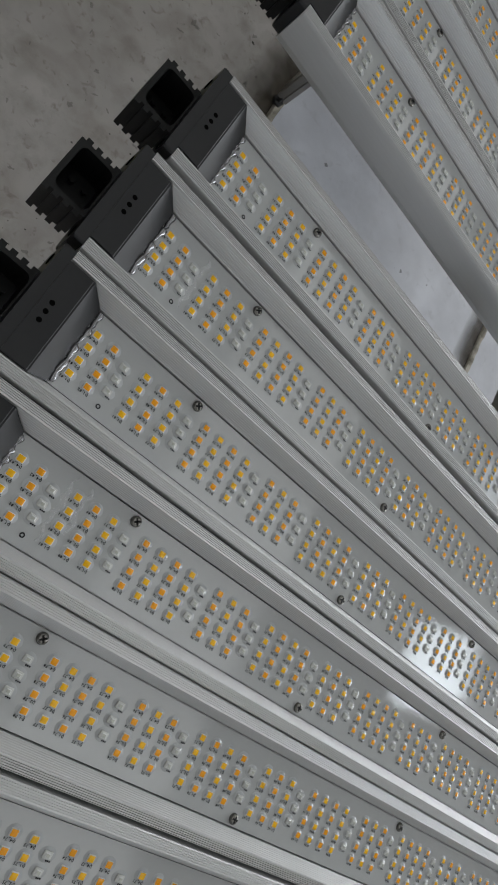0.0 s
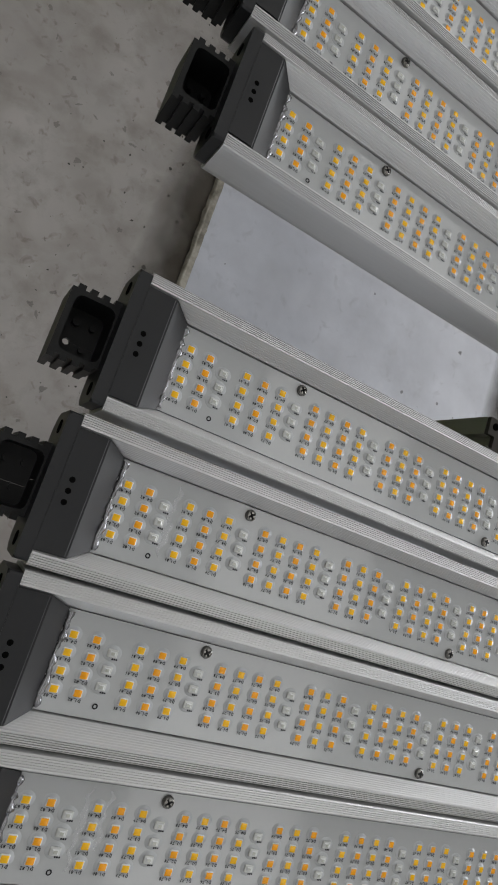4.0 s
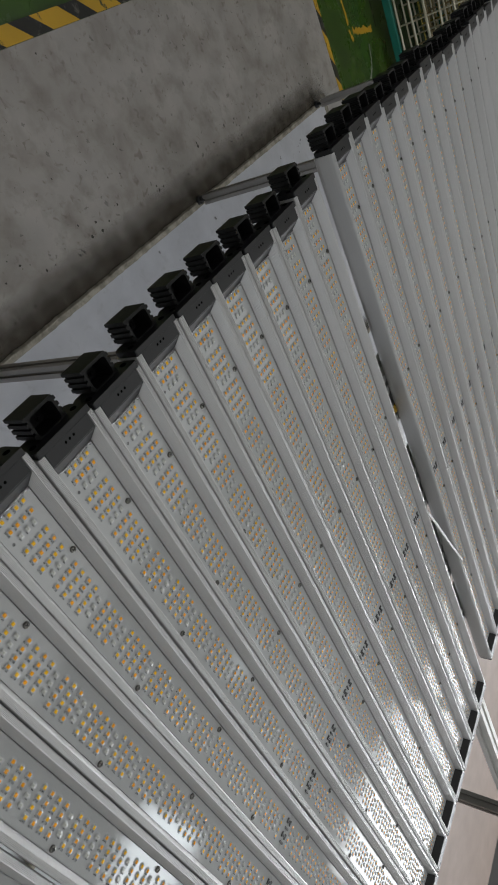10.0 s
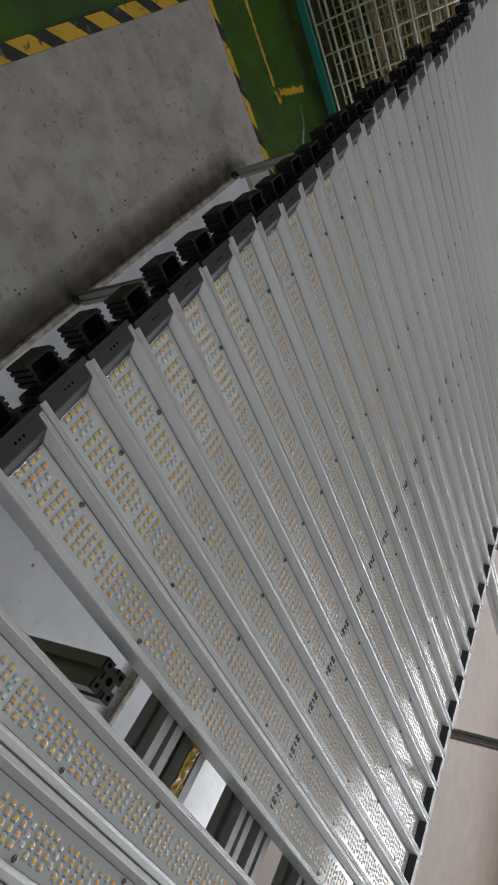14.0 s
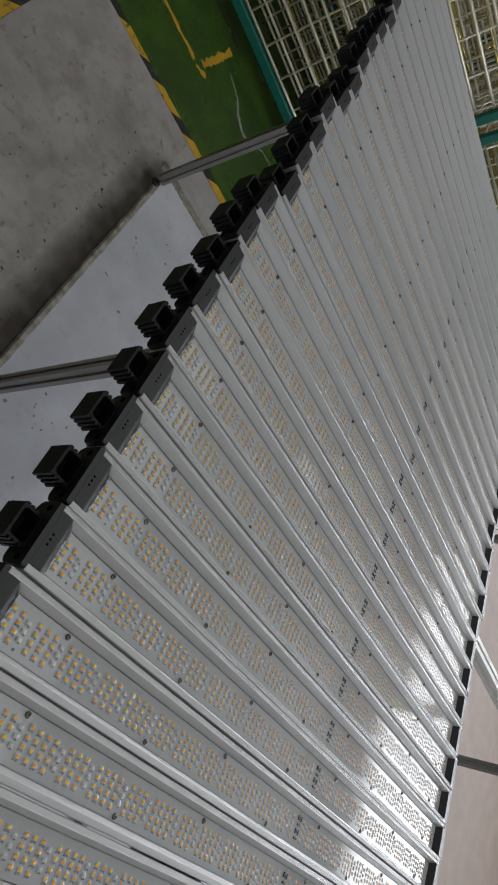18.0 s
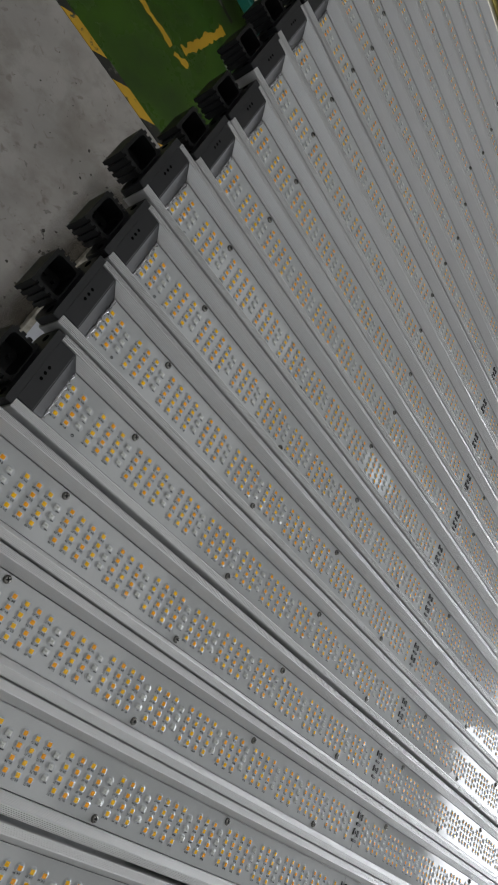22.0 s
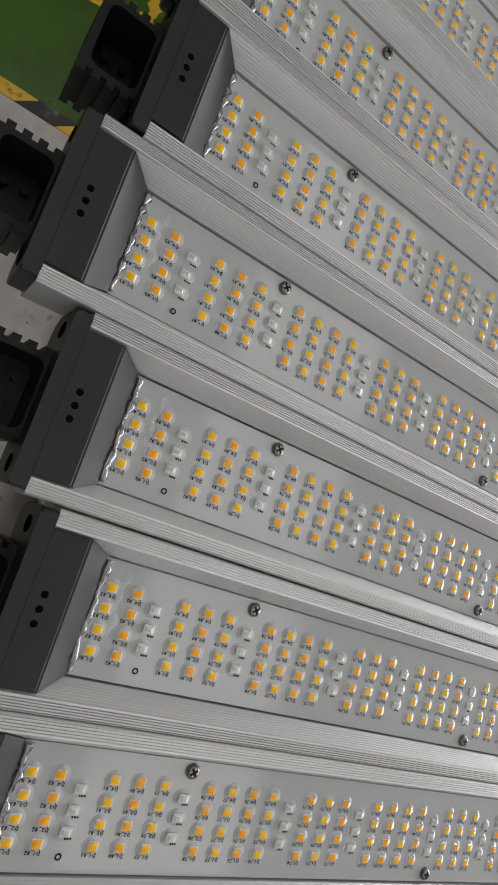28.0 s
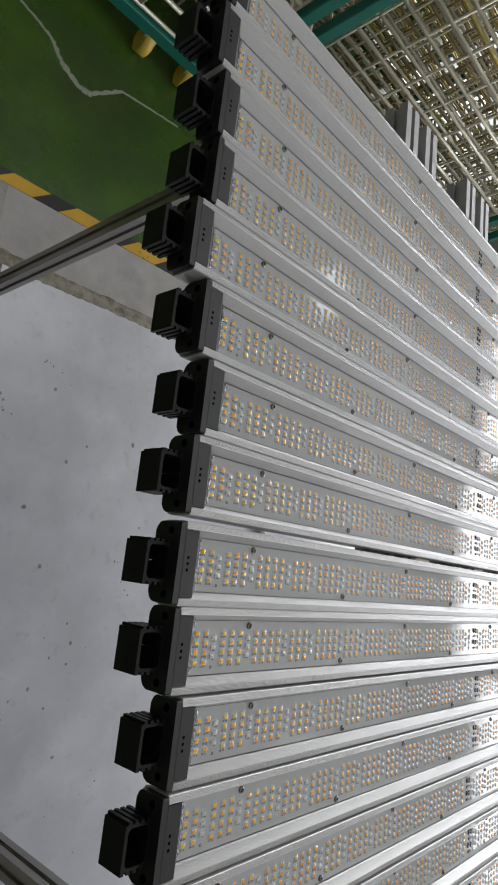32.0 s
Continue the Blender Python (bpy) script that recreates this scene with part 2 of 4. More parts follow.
FLAKE = mat("grey_brown_stain", (0.13, 0.122, 0.105), 0.6, vary=0.4, scale=60)
FLAKE.node_tree.nodes["Principled BSDF"].inputs["Alpha"].default_value = 0.5
SOAKED = mat("soaked_stain", (0.13, 0.122, 0.10), 0.6, vary=0.4, scale=60)
SOAKED.node_tree.nodes["Principled BSDF"].inputs["Alpha"].default_value = 0.32
PALE_ALU = mat("pale_aluminium_profile", (0.74, 0.73, 0.70), 0.5, 0.1, vary=0.08, scale=14, bump=0.1)
LEG_END = mat("dark_leg_end", (0.040, 0.036, 0.030), 0.6, spec=0.2, vary=0.2, scale=90)
LEG = mat("grey_leg_profile", (0.36, 0.345, 0.325), 0.36, 0.8, vary=0.1, scale=14, bump=0.1)


def grime_shade(axis):
    """Brown dirt in broken patches, with soft shade painted in, that thins out to both sides."""
    m = mat("brown_grime_shade", (0.072, 0.058, 0.038), 0.75, vary=0.3, scale=20)
    t = m.node_tree
    co, n, q, sp, w = (t.nodes.new("ShaderNode" + k) for k in ("TexCoord", "TexNoise", "MapRange", "SeparateXYZ", "FloatCurve"))
    n.inputs["Scale"].default_value, n.inputs["Detail"].default_value = 16, 8
    q.inputs["From Min"].default_value, q.inputs["From Max"].default_value = 0.30, 0.70
    q.inputs["To Min"].default_value, q.inputs["To Max"].default_value = 0.42, 0.84
    t.links.new(co.outputs["Object"], n.inputs["Vector"])
    t.links.new(n.outputs[0], q.inputs["Value"])
    t.links.new(co.outputs["Generated"], sp.inputs[0])
    c = w.mapping.curves[0]
    c.points[0].location, c.points[1].location = (0, 0), (1, 0.75)
    c.points.new(0.85, 0.9)
    c.points.new(0.45, 0.42)
    w.mapping.update()
    t.links.new(sp.outputs[axis], w.inputs["Value"])
    x = t.nodes.new("ShaderNodeMath")
    x.operation = "MULTIPLY"
    t.links.new(q.outputs[0], x.inputs[0])
    t.links.new(w.outputs[0], x.inputs[1])
    e, y = t.nodes.new("ShaderNodeMapRange"), t.nodes.new("ShaderNodeMath")
    e.inputs["From Min"].default_value, e.inputs["From Max"].default_value = 0.965, 1.0
    e.inputs["To Min"].default_value, e.inputs["To Max"].default_value = 1.0, 0.0
    t.links.new(sp.outputs[1 - axis], e.inputs["Value"])
    y.operation = "MULTIPLY"
    t.links.new(x.outputs[0], y.inputs[0])
    t.links.new(e.outputs[0], y.inputs[1])
    t.links.new(y.outputs[0], t.nodes["Principled BSDF"].inputs["Alpha"])
    return m


GRIME_SHADE_X = grime_shade(0)
RUBBER = mat("black_rubber", (0.02, 0.02, 0.02), 0.7)

# ---------------------------------------------------------------- mesh helpers


def mesh_of(name, bm, mats):
    me = bpy.data.meshes.new(name)
    bm.to_mesh(me)
    bm.free()
    for m in (mats if isinstance(mats, (list, tuple)) else [mats]):
        me.materials.append(m)
    return me


def part(name, bm, material, parent, label=""):
    """Links a bmesh (or a mesh) as one mesh object under a thing or a part."""
    me = bm if isinstance(bm, bpy.types.Mesh) else mesh_of(name, bm, material)
    ob = new(name, me)
    ob.parent = parent
    return tagged(ob, label=label)


def thing(name, label, category, group="", kind="", at=None):
    ob = new(name)
    ob.empty_display_size = 0.02
    if at is not None:
        ob.matrix_basis = at
    return tagged(ob, label, category, group, kind)


def box(bm, lo, hi, bevel=0.0, mi=0, seg=1):
    """A box between two corners, its edges rounded by bevel."""
    r = bmesh.ops.create_cube(bm, size=1.0)
    vs = r["verts"]
    for v in vs:
        v.co = Vector([lo[k] + (v.co[k] + 0.5) * (hi[k] - lo[k]) for k in range(3)])
    fs = list({f for v in vs for f in v.link_faces})
    for f in fs:
        f.material_index = mi
    if bevel:
        es = list({e for v in vs for e in v.link_edges})
        out = bmesh.ops.bevel(bm, geom=es, offset=bevel, segments=seg, affect="EDGES", profile=0.5)
        for f in out["faces"]:
            f.material_index = mi
    return bm


def bx(lo, hi, bevel=0.0, seg=1):
    return box(bmesh.new(), lo, hi, bevel, 0, seg)


def extrude_profile(bm, pts, x0, x1, mi=0, axis=0, closed=True, cap=True):
    """A profile of (a, b) points drawn out along an axis: along x the points are (y, z), along y (x, z), along z (x, y)."""
    def co(p, s):
        return {0: (s, p[0], p[1]), 1: (p[0], s, p[1]), 2: (p[0], p[1], s)}[axis]
    a = [bm.verts.new(co(p, x0)) for p in pts]
    b = [bm.verts.new(co(p, x1)) for p in pts]
    n = len(pts)
    fs = [bm.faces.new((a[i], a[(i + 1) % n], b[(i + 1) % n], b[i])) for i in range(n if closed else n - 1)]
    if cap and closed:
        fs += [bm.faces.new(a[::-1]), bm.faces.new(b)]
    for f in fs:
        f.material_index = mi
    return bm


def cyl(bm, p, q, r, n=8, mi=0, r2=None):
    """A rod from p to q."""
    p, q = Vector(p), Vector(q)
    rot = (q - p).to_track_quat("Z", "Y").to_matrix()
    rings = []
    for c, rad in ((p, r), (q, r if r2 is None else r2)):
        rings.append([bm.verts.new(c + rot @ Vector((rad * math.cos(2 * math.pi * k / n), rad * math.sin(2 * math.pi * k / n), 0)))
                      for k in range(n)])
    fs = [bm.faces.new((rings[0][k], rings[0][(k + 1) % n], rings[1][(k + 1) % n], rings[1][k])) for k in range(n)]
    fs += [bm.faces.new(rings[0][::-1]), bm.faces.new(rings[1])]
    for f in fs:
        f.material_index = mi
        f.smooth = len(f.verts) == 4
    return bm


def fix(bm):
    bmesh.ops.recalc_face_normals(bm, faces=bm.faces[:])
    return bm


# ---------------------------------------------------------------- glyphs for printed marks


def glyphs(chars):
    """Flat outlines of characters, one unit high, as lists of points and faces."""
    out = {}
    for c in chars:
        cu = bpy.data.curves.new("glyph", "FONT")
        cu.body, cu.size, cu.resolution_u = c, 1.0, 1
        cu.offset = 0.028
        ob = bpy.data.objects.new("glyph", cu)
        me = ob.to_mesh()
        vs = [tuple(v.co) for v in me.vertices]
        out[c] = (vs, [tuple(p.vertices) for p in me.polygons], max([v[0] for v in vs], default=0.5) + 0.08)
        ob.to_mesh_clear()
        bpy.data.objects.remove(ob)
        bpy.data.curves.remove(cu)
    return out


GLYPH = glyphs("0123456789D_")


def write(bm, text, x, y, z, size, flip=True, mi=0):
    """Prints text flat on the board, centred at x, y; flip: read from the far side."""
    width = sum(GLYPH[c][2] for c in text) * size
    pen, s = -width / 2, -1 if flip else 1
    for c in text:
        vs, fs, adv = GLYPH[c]
        made = [bm.verts.new((x + s * (pen + v[0] * size), y + s * (v[1] - 0.35) * size, z)) for v in vs]
        for f in fs:
            bm.faces.new([made[k] for k in f]).material_index = mi
        pen += adv * size

# ---------------------------------------------------------------- room
X0, X1, Y0, Y1, ROOM = -5.0, 6.5, -6.0, 11.0, 4.0


def structure(name, bm, material, label, category):
    return tagged(new(name, mesh_of(name, fix(bm), material)), label, category, kind="structure")


structure("floor", bx((X0, Y0, -0.2), (X1, Y1, 0.0)), BEIGE, "beige workshop floor with darker patches", "floor")
structure("ceiling", bx((X0, Y0, ROOM), (X1, Y1, ROOM + 0.15)), CEIL, "plain grey workshop ceiling", "ceiling")
# unseen wall, grey so that west-facing sides catch less bounce
structure("wall_west", bx((X0 - 0.2, Y0, 0), (X0, Y1, ROOM)), CEIL, "plain grey unseen wall, toned to lower the bounce light", "wall")
# unseen south wall, opened where the added fill lights stand
bm = bmesh.new()
edges = [X0 - 0.2] + [v for wx, ww in SOUTH_FILL for v in (wx - ww / 2, wx + ww / 2)] + [X1 + 0.2]
for k in range(0, len(edges), 2):
    box(bm, (edges[k], Y0 - 0.2, 0), (edges[k + 1], Y0, ROOM))
for wx, ww in SOUTH_FILL:
    box(bm, (wx - ww / 2, Y0 - 0.2, 0), (wx + ww / 2, Y0, SILL))
    box(bm, (wx - ww / 2, Y0 - 0.2, HEAD), (wx + ww / 2, Y0, ROOM))
structure("wall_south", bm, WALL, "unseen off-white wall with openings added for fill light", "wall")
structure("wall_north", bx((X0 - 0.2, Y1, 0), (X1 + 0.2, Y1 + 0.2, ROOM)), WALL, "plain off-white workshop wall", "wall")
bm = bmesh.new()
edges = [Y0] + [v for wy, ww, head, watts in WINDOWS for v in (wy - ww / 2, wy + ww / 2)] + [Y1]
for k in range(0, len(edges), 2):
    box(bm, (X1, edges[k], 0), (X1 + 0.2, edges[k + 1], ROOM))
for wy, ww, head, watts in WINDOWS:
    box(bm, (X1, wy - ww / 2, 0), (X1 + 0.2, wy + ww / 2, SILL))
    box(bm, (X1, wy - ww / 2, head), (X1 + 0.2, wy + ww / 2, ROOM))
structure("wall_east", bm, WALL, "off-white wall with a row of windows", "wall")

# the strip of bare concrete beside the table, its border stripes and the green lane
structure("concrete_floor", bx((-0.385, -4.0, 0.0005), (0.14, 3.0455, 0.004)), CONCRETE, "stained grey bare concrete floor strip", "floor")
structure("floor_end", bx((0.14, 2.87, 0.0005), (2.2, 3.0455, 0.004)), END_FLOOR, "pale scuffed concrete beyond the table", "floor")
bm = bx((-1.7, -4.0, 0.0005), (-0.432, 8.5, 0.004))
box(bm, (-0.432, -4.0, 0.0005), (-0.3855, 3.0455, 0.004))
box(bm, (-0.432, 3.0460, 0.0005), (3.2, 6.0, 0.004))
structure("green_floor", bm, GREEN, "glossy green painted walkway floor", "floor")
structure("floor_sheet", bx((0.160, -4.0, 0.0005), (1.96, 2.872, 0.006)), SHEET, "smooth light grey floor sheet with dark specks", "floor")


def stripes(along, fixed, start, end, w0, w1, step):
    """Hazard stripes: slanted pieces, yellow and black by turns, on a border that widens from w0 to w1."""
    rng = random.Random(5)
    k, s = 0, start
    while s < end:
        e = s + step * (0.80 if k % 2 else 1.20) * rng.uniform(0.9, 1.1)
        w = w0 + (w1 - w0) * min(1.0, (s - start) / 0.9)
        sl = w * 1.35
        a = [(s, 0), (e, 0), (e + sl, w), (s + sl, w)]
        pts = [(p, fixed + q) if along == "x" else (fixed + q, p) for p, q in a]
        b2 = fix(extrude_profile(bmesh.new(), pts, 0.0005, 0.0062 if k % 2 else 0.0058, axis=2))
        yield ("yellow_stripe", YELLOW, b2) if k % 2 == 0 else ("black_stripe", BLACKP, b2)
        s, k = e, k + 1


haz = thing("hazard_border", "worn yellow and black hazard stripes painted on the floor", "floor marking", kind="structure")
for nm, m_, b2 in stripes("x", 3.046, -0.42, 2.0, 0.023, 0.036, 0.083):
    part(nm, b2, m_, haz)
for nm, m_, b2 in stripes("y", -0.427, -1.5, 2.99, 0.041, 0.041, 0.081):
    part(nm, b2, m_, haz)

mark = thing("bay_marking", "chipped yellow corner lines painted on green floor", "floor marking", kind="structure")


def ragged(p, q, w, seed, n=26):
    """A flat floor line with a ragged edge."""
    rng = random.Random(seed)
    p, q = Vector((*p, 0)), Vector((*q, 0))
    d = (q - p).normalized()
    s = Vector((-d.y, d.x, 0))
    left = [p + (q - p) * (k / n) + s * w * (0.5 + rng.uniform(-0.38, 0.12)) for k in range(n + 1)]
    right = [p + (q - p) * (k / n) - s * w * (0.5 + rng.uniform(-0.22, 0.1)) for k in range(n + 1)]
    b2 = bmesh.new()
    rows = [[b2.verts.new((v.x, v.y, 0.0046)) for v in left], [b2.verts.new((v.x, v.y, 0.0046)) for v in right]]
    for k in range(n):
        b2.faces.new((rows[0][k], rows[1][k], rows[1][k + 1], rows[0][k + 1]))
    return fix(b2)


part("painted_line", ragged((-1.4, 3.30), (-0.03, 3.305), 0.019, 1, 120), YELLOW, mark)
part("painted_line", ragged((0.0, 3.335), (0.035, 3.545), 0.030, 2), YELLOW, mark)
part("painted_line", ragged((-0.015, 3.30), (0.035, 3.318), 0.022, 4, 9), YELLOW, mark)
# thin dark line along the front of the cages
part("painted_line", ragged((-1.4, 3.605), (0.04, 3.60), 0.013, 3, 60), BLACKP, mark)
crack = thing("floor_scrape", "pale chipped scrape across the green floor paint", "scrape", kind="structure")
SCRAPE = [(0.084, 3.474, 0.007), (0.131, 3.459, 0.010), (0.174, 3.439, 0.012), (0.208, 3.397, 0.020), (0.262, 3.374, 0.024),
          (0.289, 3.380, 0.018), (0.369, 3.446, 0.008), (0.434, 3.454, 0.009), (0.557, 3.469, 0.006)]
for k, (p, q) in enumerate(zip(SCRAPE, SCRAPE[1:])):
    p, q, w = p[:2], q[:2], 0.42 * (p[2] + q[2])
    part("scrape_mark", ragged(p, q, w, 20 + k, 9), CRACK, crack)



def ridge(p, q, w, h, seed, n):
    """A low crumbling ridge of mortar from p to q, w wide and up to h high."""
    rng = random.Random(seed)
    p, q = Vector((*p, 0)), Vector((*q, 0))
    d = (q - p).normalized()
    s = Vector((-d.y, d.x, 0))
    b2, rows, wob = bmesh.new(), [], 0.0
    for k in range(n + 1):
        c = p + (q - p) * (k / n)
        wob = 0.7 * wob + rng.uniform(-1, 1) * w * 0.035
        rows.append([b2.verts.new((c + s * (wob + f * w * rng.uniform(0.95, 1.06))).to_tuple()[:2] + (z,))
                     for f, z in ((-0.5, 0.002), (-0.34, h * rng.uniform(0.6, 1)), (-0.05, h * rng.uniform(0.5, 0.8)), (0.06, 0.0065 + h * rng.uniform(0, 0.2)),
                                  (0.2, h * rng.uniform(0.7, 1.1)), (0.5, 0.002))])
    for a, b in zip(rows, rows[1:]):
        for k in range(5):
            b2.faces.new((a[k], b[k], b[k + 1], a[k + 1])).smooth = True
    return fix(b2)


joint = thing("floor_joint", "dirty crumbling mortar ridge along the edge of the floor sheet", "floor joint", kind="structure")
part("mortar_ridge", ridge((0.150, -2.0), (0.150, 2.86), 0.026, 0.009, 3, 420), RIDGE, joint)
part("mortar_ridge", ridge((0.125, 2.884), (1.70, 2.888), 0.040, 0.011, 4, 140), RIDGE, joint)
part("mortar_ridge", ridge((1.085, -2.0), (1.085, 2.86), 0.030, 0.012, 7, 320), RIDGE, joint)
joint_band = thing("floor_grime", "brown dirt and painted soft shade along the floor joint", "dirt", kind="structure")
# these bands hold both settled dirt and painted shade beside the ridges
part("grime_patch", bx((0.040, -2.0, 0.0041), (0.146, 2.93, 0.0046)), GRIME_SHADE_X, joint_band)
part("grime_patch", bx((1.0, -2.0, 0.0063), (1.075, 2.86, 0.0068)), GRIME_SHADE_X, joint_band)

# specks of dirt on the sheet and the concrete
rng = random.Random(11)
bm = bmesh.new()
for k in range(150):
    x, y, r = rng.uniform(0.17, 1.0), rng.uniform(-0.4, 2.8), rng.choice((0.0008, 0.0012, 0.0012, 0.002, 0.003, 0.0045, 0.006))
    n = 7
    vs = [bm.verts.new((x + r * rng.uniform(0.6, 1.3) * math.cos(6.283 * j / n), y + r * rng.uniform(0.6, 1.3) * math.sin(6.283 * j / n), 0.0068))
          for j in range(n)]
    bm.faces.new(vs)
for k in range(46):  # drops and smudges in loose clusters at the sheet's far end
    if k % 4 == 0:
        cx, cy = rng.uniform(0.19, 0.62), rng.uniform(1.75, 2.78)
    x, y, r, el = cx + rng.gauss(0, 0.02), cy + rng.gauss(0, 0.025), rng.choice((0.0012, 0.0018, 0.0025, 0.003, 0.004)), rng.uniform(0.6, 1.4)
    vs = [bm.verts.new((x + r * rng.uniform(0.7, 1.25) * math.cos(6.283 * j / 9), y + r * el * rng.uniform(0.7, 1.25) * math.sin(6.283 * j / 9), 0.0070 + 0.000003 * k))
          for j in range(9)]
    bm.faces.new(vs)
tagged(new("dirt_specks", mesh_of("dirt_specks", fix(bm), FLAKE)), "scattered dark specks on the grey floor sheet", "dirt", kind="stuff")
bm = bmesh.new()
for k in range(480):
    x, y, r = rng.uniform(-0.37, 0.12), rng.uniform(-0.6, 3.0), rng.choice((0.0007, 0.001, 0.001, 0.0015, 0.002))
    if k % 3 == 0:  # larger pits along the dirty joint
        x, r = rng.uniform(0.0, 0.115), rng.choice((0.0015, 0.002, 0.003, 0.004))
    n = 7
    vs = [bm.verts.new((x + r * rng.uniform(0.5, 1.5) * math.cos(6.283 * j / n), y + r * rng.uniform(0.5, 1.5) * math.sin(6.283 * j / n), 0.0048))
          for j in range(n)]
    bm.faces.new(vs)
tagged(new("concrete_specks", mesh_of("concrete_specks", fix(bm), DIRT)), "scattered dark pits and grit on concrete", "dirt", kind="stuff")

bm = bmesh.new()
for k in range(170):
    x, y, r, el, a0 = rng.uniform(-0.36, 0.11), rng.uniform(-0.2, 2.95), rng.uniform(0.002, 0.010), rng.uniform(0.25, 0.8), rng.uniform(0, 3.14)
    n = 11
    vs = []
    for j in range(n):
        f = r * rng.uniform(0.45, 1.3)
        u, v = f * math.cos(6.283 * j / n), f * el * math.sin(6.283 * j / n)
        vs.append(bm.verts.new((x + u * math.cos(a0) - v * math.sin(a0), y + u * math.sin(a0) + v * math.cos(a0), 0.0049 + 0.000002 * k)))
    bm.faces.new(vs)
tagged(new("concrete_stains", mesh_of("concrete_stains", fix(bm), SOAKED)), "irregular grey-brown stains on bare concrete", "dirt", kind="stuff")

# ---------------------------------------------------------------- the table of slotted aluminium profile


def tslot(w):
    """The outline of a square slotted profile, w wide."""
    h, s, d = w / 2, w * 0.13, w * 0.2
    q = [(h, -h), (h, -s), (h - d, -s), (h - d, s), (h, s)]
    pts = []
    for k in range(4):
        c, sn = round(math.cos(k * math.pi / 2)), round(math.sin(k * math.pi / 2))
        pts += [(c * a - sn * b, sn * a + c * b) for a, b in q]
    return pts


def profile_between(p, q, w):
    """A slotted profile from p to q along one of the axes."""
    axis = max(range(3), key=lambda k: abs(q[k] - p[k]))
    pts = tslot(w)
    off = [p[k] for k in range(3) if k != axis]
    pts = [(a + off[0], b + off[1]) for a, b in pts]
    return fix(extrude_profile(bmesh.new(), pts, p[axis], q[axis], axis=axis))


table = thing("profile_table", "long work table of slotted aluminium profile with open top rails", "table")
RAIL_Z = TOP - 0.0165 - 0.015
RAIL_X = [0.230, 0.280, 0.405, 0.455, 0.580, 0.630, 0.755]
LEG_Y = [-0.90, 0.014, 0.975, 1.89, 2.80]
for k, x in enumerate(RAIL_X):
    part("top_rail", profile_between((x, -0.98, RAIL_Z), (x, 2.86, RAIL_Z), 0.030), ALU_DULL, table)
for y in LEG_Y:
    for x in (0.142, 1.595 if y < 1.3 else 1.99):
        leg = part("leg", profile_between((x, y, 0.035), (x, y, TOP - 0.029 if x < 1 else TOP - (0.073 if y < 1.3 else 0.064)), 0.028), LEG, table)
        if x < 1:
            # thin dark plate over the end of the leg profile
            part("leg_cap", profile_between((x, y, TOP - 0.0288), (x, y, TOP - 0.0262), 0.0275), LEG_END, leg)
        # black discs paint the shade in the bores of the profile end
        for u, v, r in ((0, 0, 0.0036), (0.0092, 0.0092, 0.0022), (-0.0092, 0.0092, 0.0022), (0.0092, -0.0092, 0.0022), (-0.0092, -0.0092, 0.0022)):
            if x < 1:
                part("bore", fix(cyl(bmesh.new(), (x + u, y + v, TOP - 0.0262), (x + u, y + v, TOP - 0.0258), r, 10)), HOLE_SHADE, leg)
        part("foot", fix(cyl(cyl(bmesh.new(), (x, y, 0.0065), (x, y, 0.016), 0.013, 14), (x, y, 0.016), (x, y, 0.04), 0.006, 8)), RUBBER, table)
    part("cross_beam", profile_between((0.772, y, TOP - 0.048), (1.56 if y < 1.3 else 2.005, y, TOP - 0.048), 0.030), PALE_ALU, table)
part("side_rail", profile_between((1.595, -0.98, TOP - 0.040), (1.595, 1.12, TOP - 0.040), 0.062), ALU_DULL, table)


def crumpled(x0, x1, y0, y1, z, seed):
    """A crumpled length of tape pressed on a rail."""
    rng = random.Random(seed)
    b2 = bmesh.new()
    n = 22
    grid = [[b2.verts.new((x0 + (x1 - x0) * j / 4 + rng.uniform(-0.0008, 0.0008), y0 + (y1 - y0) * k / n, z + rng.uniform(0.0002, 0.0028))) for j in range(5)] for k in range(n + 1)]
    for k in range(n):
        for j in range(4):
            b2.faces.new((grid[k][j], grid[k][j + 1], grid[k + 1][j + 1], grid[k + 1][j]))
    return fix(b2)


part("rail_tape", crumpled(0.2290, 0.2410, -0.03, 0.10, TOP - 0.0163, 5), TAPE, table, "crumpled yellow tape on a rail")
part("rail_tape", crumpled(0.2655, 0.2790, 0.93, 1.02, TOP - 0.0163, 6), TAPE, table, "crumpled yellow tape on a rail")

# ---------------------------------------------------------------- the lamp bars
X_START, X_END = -0.0771, 0.8955      # ends of the aluminium
B_START, B_END = -0.0565, 0.8745    # ends of the board


def ribs(p, q, n, depth, side):
    """Points of a ribbed face from p to q: n fine grooves."""
    p, q = Vector(p), Vector(q)
    d = q - p
    s = Vector((-d.y, d.x)).normalized() * side * depth
    out = []
    for k in range(n):
        a, b, c, e = (p + d * ((k + f) / n) for f in (0.0, 0.42, 0.55, 0.92))
        out += [tuple(a), tuple(b), tuple(c + s), tuple(e + s)]
    return out + [tuple(q)]


